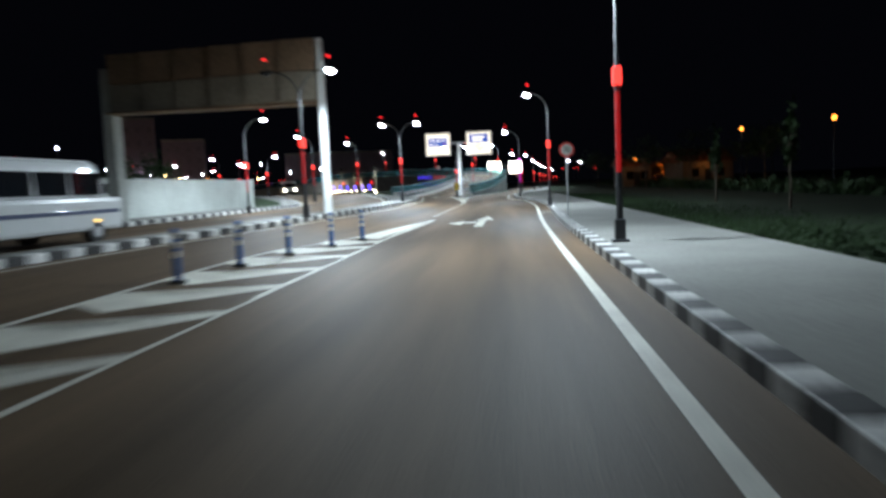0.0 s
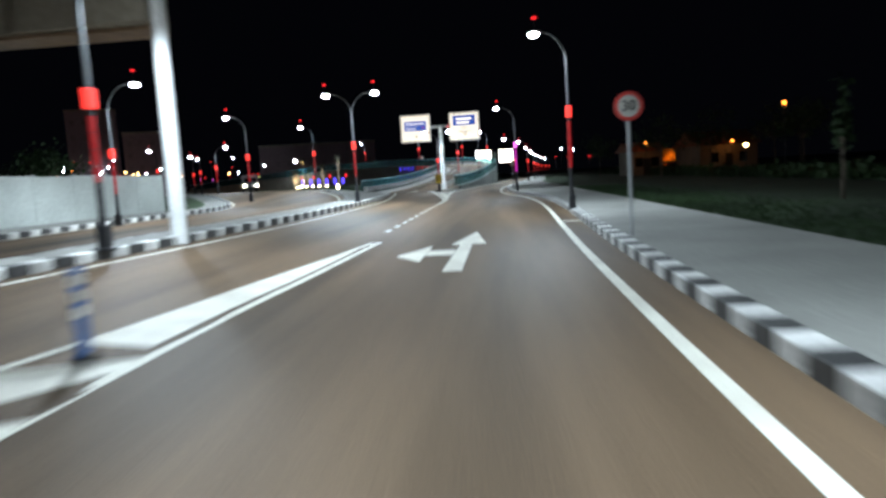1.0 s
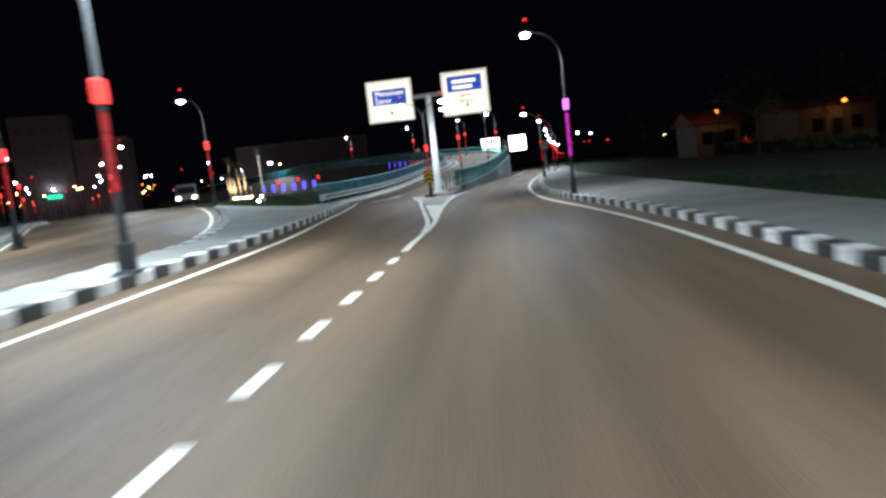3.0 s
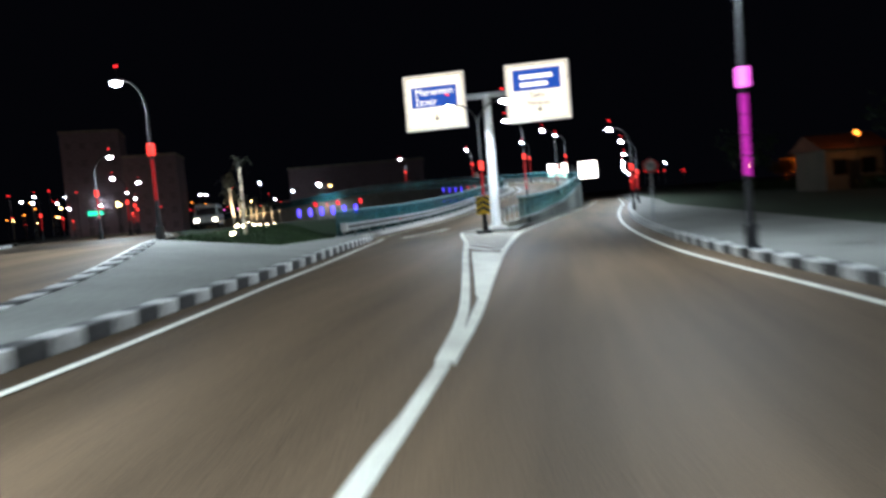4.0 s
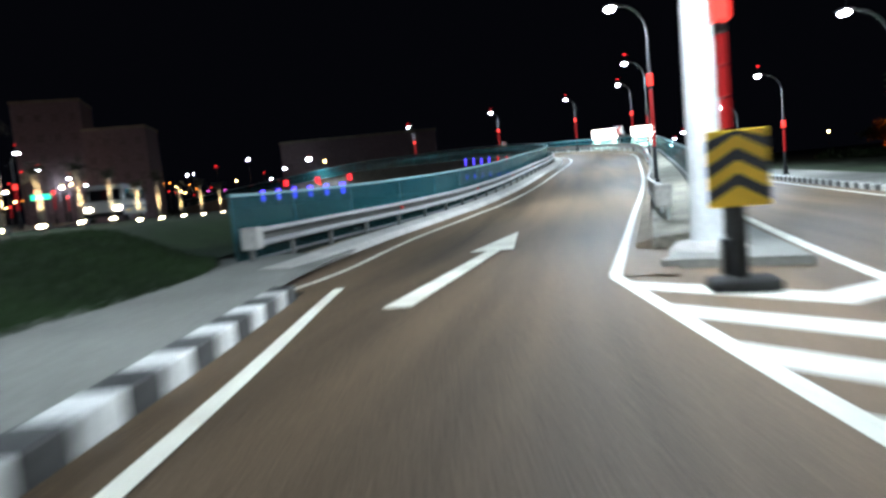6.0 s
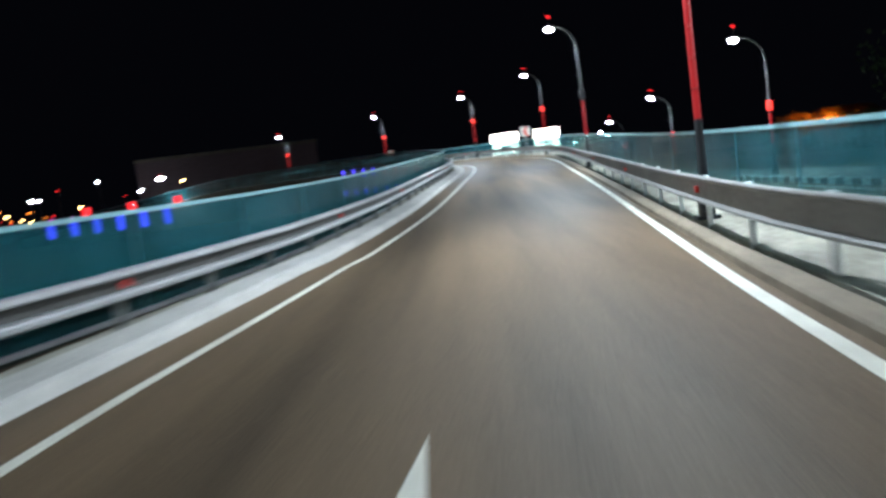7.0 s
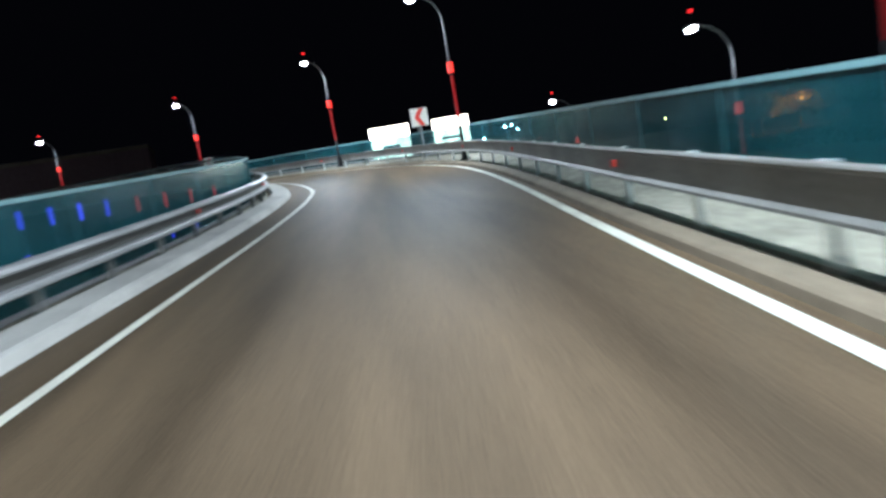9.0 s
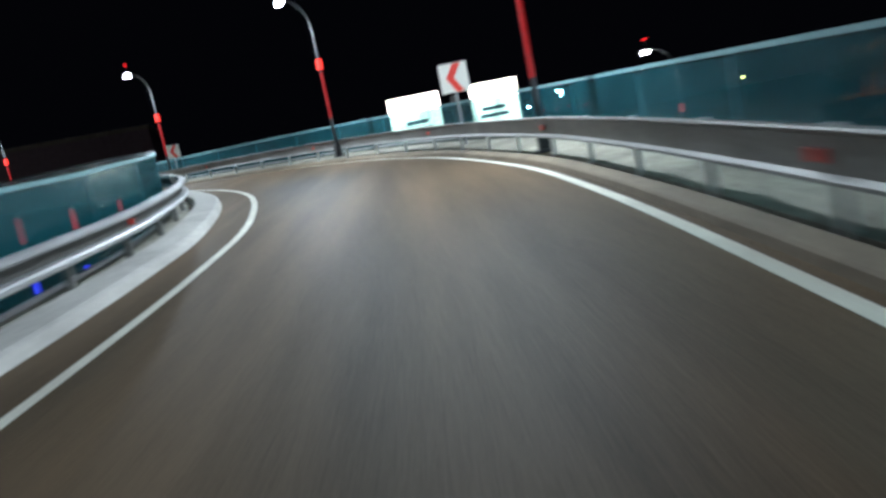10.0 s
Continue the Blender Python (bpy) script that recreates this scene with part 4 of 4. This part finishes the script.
# ---- garden: palms, uplights and light columns ----
def palm(at, h, r, label):
    """A slender ringed trunk with a sparse tied-up crown."""
    t = thing("palm", at, label, "palm tree", "garden palms")
    rng = random.Random(int(at[1] * 10))
    lean = rng.uniform(-0.07, 0.05)
    pts, radii = [], []
    for k in range(25):
        u = k / 24
        pts.append((lean * u * u * h, 0.02 * u * math.cos(k), h * u))
        radii.append(r * (1.2 - 0.35 * min(1, u * 3) + 0.07 * (k % 2)))
    part("trunk", tube(pts, radii, 9), PALM_BARK, t, "pale ringed trunk")
    bm = bmesh.new()
    top = Vector(pts[-1])
    for k in range(13):
        a, out, up = k * 2.4 + rng.uniform(-0.2, 0.2), rng.uniform(0.2, 0.55), rng.uniform(0.35, 0.95)
        across = Vector((-math.sin(a), math.cos(a), 0))
        rib = [top + Vector((math.cos(a) * out * u, math.sin(a) * out * u, up * u - 0.55 * u ** 3)) for u in (0, 0.2, 0.4, 0.6, 0.8, 1)]
        for j, (p, q) in enumerate(zip(rib, rib[1:])):
            for side in (-1, 1):
                for e in (0.25, 0.75):
                    c = p.lerp(q, e)
                    tip = c + side * across * 0.2 * (1 - 0.13 * j) + (q - p) * 0.9 - Vector((0, 0, 0.05))
                    bm.faces.new([bm.verts.new(v) for v in (c, c + (q - p) * 0.22, tip)])
    part("crown", bm, FROND, t, "sparse dull fronds")
    return t


def uplight(at, lens, colour, power):
    t = thing("uplight", at, "small garden floodlight at the foot of a palm", "floodlight", "garden uplights")
    part("stake", tube([(0, 0, 0), (0, 0, 0.2)], 0.025, 6), POLE_DARK, t)
    b = part("casing", box(-0.14, 0.14, -0.08, 0.1, 0.18, 0.36, 0.02), POLE_DARK, t)
    part("lens", box(-0.075, 0.075, -0.1, -0.075, 0.23, 0.31, 0.01), lens, b)
    if power:
        ld = bpy.data.lights.new("uplight_lamp", "SPOT")
        ld.energy, ld.color, ld.spot_size, ld.spot_blend, ld.shadow_soft_size = power, colour, radians(42), 0.7, 0.06
        lo = new("uplight_lamp", ld)
        lo.parent = t
        lo.matrix_basis = look((0, -0.05, 0.42), (-0.42, 0.5, 1.0))
    return t


row = [(-12.75, 66.5), (-13.2, 68.3), (-14.7, 70.8), (-16, 73.4), (-17.3, 76), (-18.6, 78.6), (-19.8, 81.2), (-20.8, 83.9), (-21.8, 86.7), (-22.7, 89.4), (-23.6, 92.2), (-24.3, 95), (-24.9, 97.8), (-25.4, 100.7)]
tall = (0, 2.35, 1.75, 1.95, 1.5, 2.5, 1.6, 1.8, 1.6, 1.5, 1.8, 1.6, 1.7, 1.5)
for k, (x, y) in enumerate(row):
    z = 0.75 if k == 0 else 0.95 if k < 9 else 0.8 - 0.04 * (k - 9)
    if k:
        palm((x - 0.42, y + 0.5, z) if k > 1 else (-12.95, 67.75, 0.84), tall[k], 0.068 if k == 1 else 0.036, "young palm with a slender pale trunk lit from its foot")
    uplight((x, y, z), LENS_FLOOD, (1.0, 0.8, 0.52), 330)


def light_column(at, top, z0, z1, w, low=None):
    t = thing("light_column", at, "slim garden column with a coloured LED bar", "lamp", "light columns")
    part("shaft", tube([(0, 0, 0), (0, 0, z1 + 0.08)], 0.04, 10), POLE_DARK, t)
    part("light_bar", box(-w, w, -0.1, 0.1, z0, z1, 0.02), top, t, "glowing LED bar")
    if low:
        part("light_bar", box(-w, w, -0.1, 0.1, low, low + 0.4, 0.02), LED_BLUE, t, "glowing blue LED bar")
    part("cap", tube([(0, 0, z1 + 0.06), (0, 0, z1 + 0.12)], [0.07, 0.03], 10), POLE_DARK, t)


for k in range(-1, 7):
    u = k if k > 1 else 2 - 0.82 * (2 - k)
    light_column((-15.8 + 0.71 * u, 127.2 + 1.05 * u, 0.2), LED_BLUE if k < 3 else LED_RED, 2.5, 3.08, 0.032, 1.3)
for k in range(6):
    light_column((-28.4 + 1.18 * k, 112, 0.6), LED_BLUE, 0.7, 1.45, 0.13)
    if k % 2:
        light_column((-28.1 + 1.18 * k, 112.8, 0.6), LED_RED, 1.6, 2.0, 0.13)


# ---- distance: buildings, houses and trees ----
def block(at, w, d, h, turn, label, mat, rows, cols, seed, lit):
    t = thing("building", at, label, "building", "far buildings", turn=turn)
    part("wall", box(-w / 2, w / 2, -d / 2, d / 2, -0.2, h), mat, t)
    part("parapet", box(-w / 2 - 0.15, w / 2 + 0.15, -d / 2 - 0.15, d / 2 + 0.15, h, h + 0.5, 0.05), CONCRETE, t)
    rng = random.Random(seed)
    for r in range(rows):
        for c in range(cols):
            x, z = -w / 2 + (c + 0.5) * w / cols, 1.2 + r * (h - 1) / rows
            part("window", box(x - 0.55, x + 0.55, -d / 2 - 0.02, -d / 2 + 0.05, z, z + 1.3, 0.01), WINDOW_LIT if rng.random() < lit else CURTAIN, t)
    return t


block((-100, 181, 0), 11, 12, 22, 28, "tall pale tower block with dark curtained windows", TOWER, 6, 4, 3, 0.0)
block((-84, 177, 0), 10, 10, 15.5, 22, "pale apartment block with dark curtained windows", TOWER, 5, 4, 5, 0.0)
block((-50, 207, 0), 31, 12, 12.0, 12, "long low building behind the ramp", TOWER, 2, 10, 8, 0.0)


def house(at, w, d, h, turn, label):
    t = thing("house", at, label, "house", "houses", turn=turn)
    part("wall", box(-w / 2, w / 2, -d / 2, d / 2, -0.1, h), PLASTER, t)
    bm = bmesh.new()
    o = 0.4
    v = [bm.verts.new(q) for q in ((-w / 2 - o, -d / 2 - o, h), (w / 2 + o, -d / 2 - o, h), (w / 2 + o, d / 2 + o, h), (-w / 2 - o, d / 2 + o, h), (-w / 2 - o, 0, h + d * 0.28), (w / 2 + o, 0, h + d * 0.28))]
    for f in ((0, 1, 5, 4), (2, 3, 4, 5), (0, 4, 3), (1, 2, 5), (3, 2, 1, 0)):
        bm.faces.new([v[k] for k in f])
    part("roof", bm, ROOFTILE, t)
    for x in (-w / 4, w / 4):
        part("window", box(x - 0.5, x + 0.5, -d / 2 - 0.03, -d / 2 + 0.05, 1.0, 2.1, 0.02), GLASS_DARK, t)
    part("door", box(-0.45, 0.45, -d / 2 - 0.03, -d / 2 + 0.05, 0.0, 2.0, 0.02), POLE_DARK, t)


house((25.5, 98, 0.1), 7, 6, 3.0, 12, "low tiled house in orange lamplight")
house((17.2, 100, 0.1), 4, 4, 2.8, 10, "small tiled house in orange lamplight")
house((50.0, 186, 0.1), 8, 6, 3.4, 14, "tiled house behind trees in orange lamplight")


def orange_lamp(at, h, lens, colour, power, label, shaded=False):
    t = thing("yard_lamp", at, label, "lamp", "yard lamps")
    part("post", tube([(0, 0, 0), (0, 0, h)], [0.05, 0.035], 8), POLE_DARK, t)
    bm = bmesh.new()
    bmesh.ops.create_uvsphere(bm, u_segments=12, v_segments=8, radius=0.16, matrix=Matrix.Translation((0, 0, h + 0.1)))
    part("globe", bm, lens, t)
    part("cap", tube([(0, 0, h + 0.24), (0, 0, h + 0.3)], [0.12, 0.04], 10), POLE_DARK, t)
    if power:
        ld = bpy.data.lights.new("yard_light", "SPOT" if shaded else "POINT")
        ld.energy, ld.color, ld.shadow_soft_size = power, colour, 0.16
        if shaded:
            ld.spot_size, ld.spot_blend = radians(150), 0.6
        lo = new("yard_light", ld)
        lo.parent = t
        lo.matrix_basis = look((0, 0, h - 0.2), (0, 4.0, h - 0.4)) if shaded else pose(0, 0, h - 0.2)


ORANGE = (1.0, 0.42, 0.1)
orange_lamp((22.9, 52, 0.1), 4.75, LENS_ORANGE, ORANGE, 35, "orange sodium lamp on a thin post")
orange_lamp((22.2, 69.5, 0.1), 5.3, LENS_ORANGE, ORANGE, 35, "orange sodium lamp on a thin post")
orange_lamp((20.8, 74.0, 0.1), 2.3, LENS_WARM, (1, 0.7, 0.4), 60, "warm white lantern on a short post")
orange_lamp((17.0, 96.0, 0.1), 3.6, LENS_ORANGE, ORANGE, 20, "orange sodium lamp beside a house")
orange_lamp((26.0, 93.5, 0.1), 3.2, LENS_ORANGE, ORANGE, 20, "orange sodium lamp beside a house")
orange_lamp((39.2, 170.4, 0.1), 3.0, LENS_ORANGE, (1.0, 0.12, 0.006), 15000, "orange sodium lamp shining into roadside trees", True)
orange_lamp((33.7, 190, 0.1), 3.6, LENS_WARM, (1, 0.7, 0.4), 0, "far warm lamp on a thin post")


def tree(at, h, crown, seed, label):
    """A tapered trunk, limbs and a crown of many small leaf clumps."""
    t = thing("tree", at, label, "tree", "roadside trees")
    rng = random.Random(seed)
    y_far = at[1] > 160
    bm = bmesh.new()
    add_tube(bm, [(0, 0, 0), (0.03, 0.02, h * 0.3), (-0.03, 0.04, h * 0.6), (0.02, 0, h * 0.9)], [0.035 * h * 0.55, 0.028 * h * 0.5, 0.02 * h * 0.5, 0.01], 8)
    tips = []
    for k in range(7):
        a, z = k * 2.4, h * rng.uniform(0.4, 0.75)
        tip = Vector((math.cos(a) * crown * rng.uniform(0.5, 0.9), math.sin(a) * crown * rng.uniform(0.5, 0.9), z + h * rng.uniform(0.1, 0.25)))
        add_tube(bm, [(0, 0, z), tip * 0.5 + Vector((0, 0, z * 0.5 + 0.05)), tip], [0.05, 0.03, 0.01], 6)
        tips.append(tip)
    part("trunk", bm, BARK, t)
    verts, faces = [], []
    tips.append(Vector((0, 0, h)))
    for tip in tips:
        for _ in range((260 if y_far else 90) if crown > 0.3 else 14):
            c = tip + Vector((rng.gauss(0, crown * 0.28), rng.gauss(0, crown * 0.28), rng.gauss(0, h * 0.08)))
            u = Vector((rng.uniform(-1, 1), rng.uniform(-1, 1), rng.uniform(-1, 1))).normalized() * 0.16
            w = Vector((rng.uniform(-1, 1), rng.uniform(-1, 1), rng.uniform(-1, 1))).normalized() * 0.12
            i = len(verts)
            verts += [c - u, c + w, c + u, c - w]
            faces.append((i, i + 1, i + 2, i + 3))
    me = bpy.data.meshes.new("crown")
    me.from_pydata(verts, [], faces)
    me.materials.append(LEAF)
    ob = new("crown", me)
    ob.parent = t
    return t


for k, (x, y, h, c) in enumerate(((9.2, 24, 3.0, 0.2), (9.4, 33, 3.0, 0.2), (16, 84, 5.5, 2.2), (22, 88, 6, 2.4), (30, 92, 6.5, 2.6), (28, 80, 5.5, 2.2), (14, 112, 5, 2), (35.2, 173.2, 3.5, 2.2), (37.6, 175.2, 3.9, 2.5), (41.6, 174.6, 3.8, 2.5), (45.0, 173.0, 3.5, 2.2), (40.6, 163.0, 3.0, 1.5), (36, 100, 7, 3), (-30, 57, 4.5, 1.8), (-39, 68, 5, 2.0))):
    tree((x, y, 0.08 if x > 0 else -0.14), h, c, 100 + k, "young roadside tree dark against the night")


# hedge along the back of the verge
verts, faces = [], []
rng = random.Random(77)
for k in range(9000):
    y = rng.uniform(10, 150)
    x = 15.5 + 0.03 * y + rng.gauss(0, 0.5)
    z = 0.1 + abs(rng.gauss(0.35, 0.22))
    c = Vector((x, y, min(z, 1.25)))
    u = Vector((rng.uniform(-1, 1), rng.uniform(-1, 1), rng.uniform(-1, 1))).normalized() * 0.2
    w = Vector((rng.uniform(-1, 1), rng.uniform(-1, 1), rng.uniform(-1, 1))).normalized() * 0.15
    i = len(verts)
    verts += [c - u, c + w, c + u, c - w]
    faces.append((i, i + 1, i + 2, i + 3))
me = bpy.data.meshes.new("hedge")
me.from_pydata(verts, [], faces)
me.materials.append(LEAF)
tagged(new("hedge", me), "dark dense hedge along the back of the verge", "hedge", kind="stuff")


# grass tufts on the bank of the lawn and along the front of the verge
def tufts(name, places, label, seed):
    rng = random.Random(seed)
    verts, faces = [], []
    for x, y, z in places:
        a, h = rng.uniform(0, math.tau), rng.uniform(0.05, 0.13)
        u = Vector((math.cos(a), math.sin(a), 0)) * 0.02
        tip = Vector((rng.gauss(0, 0.03), rng.gauss(0, 0.03), h))
        i = len(verts)
        q = Vector((x, y, z - 0.01))
        verts += [q - u, q + u, q + tip + u * 0.2, q + tip - u * 0.2]
        faces.append((i, i + 1, i + 2, i + 3))
    me = bpy.data.meshes.new(name)
    me.from_pydata(verts, [], faces)
    me.materials.append(GRASS)
    return tagged(new(name, me), label, "grass", kind="stuff")


rng = random.Random(31)
spots = []
for k in range(16000):
    y, reach = rng.uniform(64.2, 79), abs(rng.gauss(0, 1.5))
    low = 0.20 + fall(-9, y)
    spots.append((x_on(EAST[2:], y) - reach, y, low + (1.02 - low) * smooth(0, 2.6, reach)))
tufts("lawn_grass", [q for q in spots if q[0] > x_on(WEST, q[1])], "short dark green grass on the lawn bank", 32)
spots = []
for k in range(16000):
    y = rng.uniform(9, 62)
    spots.append((max(x_on(RIGHT_LINE, y) + 3.31, 4.75) + abs(rng.gauss(0, 1.6)), y, 0.10))
tufts("verge_grass", spots, "rough dark grass along the edge of the pavement", 33)


# ---- kerb blocks, black and white in turn ----
def kerb(name, path, label, length=0.5, z_of=fall):
    t = tagged(new(name), label, "kerb", kind="structure")
    me = {}
    for k, (q, d) in enumerate(even(path, length)):
        m = KERB_WHITE if k % 2 else KERB_BLACK
        if m not in me:
            bm = box(-0.14, 0.14, 0.005, length - 0.005, -0.08, 0.165, 0.02)
            ob = part("kerb_block", bm, m, t)
            me[m] = ob.data
        else:
            ob = new("kerb_block", me[m])
            ob.parent = t
        ob.matrix_basis = pose(q[0], q[1], z_of(q[0], q[1]), 0, 0, math.degrees(math.atan2(d.y, d.x)) - 90)
    return t


kerb("kerb_right", [(q[0] + 0.70, q[1]) for q in RIGHT_LINE if 2 < q[1] < 110], "black and white painted kerb along the pavement")
kerb("kerb_median", [(q[0] - 0.55, q[1]) for q in LEFT_LINE if 6 < q[1] < 74], "black and white painted kerb along the median")
kerb("kerb_far", [q for q in OUTER if 12 < q[1] < 80], "black and white painted kerb of the far pavement", z_of=lambda x, y: rise_left(y))
kerb("kerb_inner", [q for q in INNER if 24 < q[1] < 64], "black and white painted kerb along the back of the median", z_of=lambda x, y: rise_left(y) - 0.03)


# ---- lights of the town beyond ----
def far_lamp(at, h, lens, label):
    t = thing("far_lamp", at, label, "street lamp", "far town lamps")
    part("post", tube([(0, 0, 0), (0, 0, h)], [0.07, 0.05], 6), POLE_DARK, t)
    bm = bmesh.new()
    bmesh.ops.create_uvsphere(bm, u_segments=8, v_segments=6, radius=0.5, matrix=Matrix.LocRotScale((0, -0.1, h), None, (0.36, 0.3, 0.24)))
    part("lens", bm, lens, t)
    return t


makers = [far_lamp((-60, 190, -0.12), 7, LENS, "far white street lamp in the town"), far_lamp((-64, 196, -0.12), 5, LED_RED, "far red lamp in the town"), far_lamp((-68, 186, -0.12), 5.5, LENS_WARM, "far amber lamp in the town"), far_lamp((-72, 200, -0.12), 10, LENS, "tall far white lamp in the town"), far_lamp((-76, 194, -0.12), 9, LED_RED, "tall far red lamp in the town"), far_lamp((-80, 204, -0.12), 4.5, LED_PURPLE_HOT, "far violet lamp in the town"), far_lamp((-84, 190, -0.12), 6.5, LENS_ORANGE, "far orange sodium lamp in the town")]
rng = random.Random(5)
for k in range(150):
    m = makers[rng.choice((0, 1, 1, 2, 2, 3, 4, 4, 5, 6, 6))]
    y = rng.uniform(105, 260)
    x = -rng.uniform(0.42, 0.95) * y - 4 if k % 3 else -rng.uniform(0.3, 0.6) * y - 6
    if not (-66 < x < -4 and 95 < y < 170):
        copy_thing(m, pose(x, y, -0.12))
for k in range(8):
    copy_thing(makers[1 if k % 4 else 0], pose(16 + 2.0 * k + rng.uniform(-2, 2), 205 + 5 * k, -0.12))

# fill lights on added lamp posts, to brighten the far building fronts
for k, (x, y, p) in enumerate(((-80, 158, 160), (-93, 160, 200), (-44, 168, 12))):
    t = far_lamp((x, y, -0.12), 6.5, LENS_WARM, "tall amber lamp added to light the far buildings")
    ld = bpy.data.lights.new("building_fill_light", "POINT")
    ld.energy, ld.color, ld.shadow_soft_size = p, (1.0, 0.72, 0.62), 0.4
    lo = new("building_fill_light", ld)
    lo.parent = t
    lo.location = (0, -0.1, 7.0)

sg = thing("shop_sign", (-79.2, 150.6, -0.12), "small lit green shop sign on two posts in the town", "sign", turn=38)
for x in (-0.7, 0.7):
    part("post", tube([(x, 0.06, 0), (x, 0.06, 5.1)], 0.05, 6), POLE_DARK, sg)
part("casing", box(-1.25, 1.25, 0, 0.14, 4.35, 5.25, 0.03), POLE_DARK, sg)
part("face", box(-1.18, 1.18, -0.02, 0.004, 4.42, 5.18, 0.01), LED_GREEN, sg, "glowing green sign face")
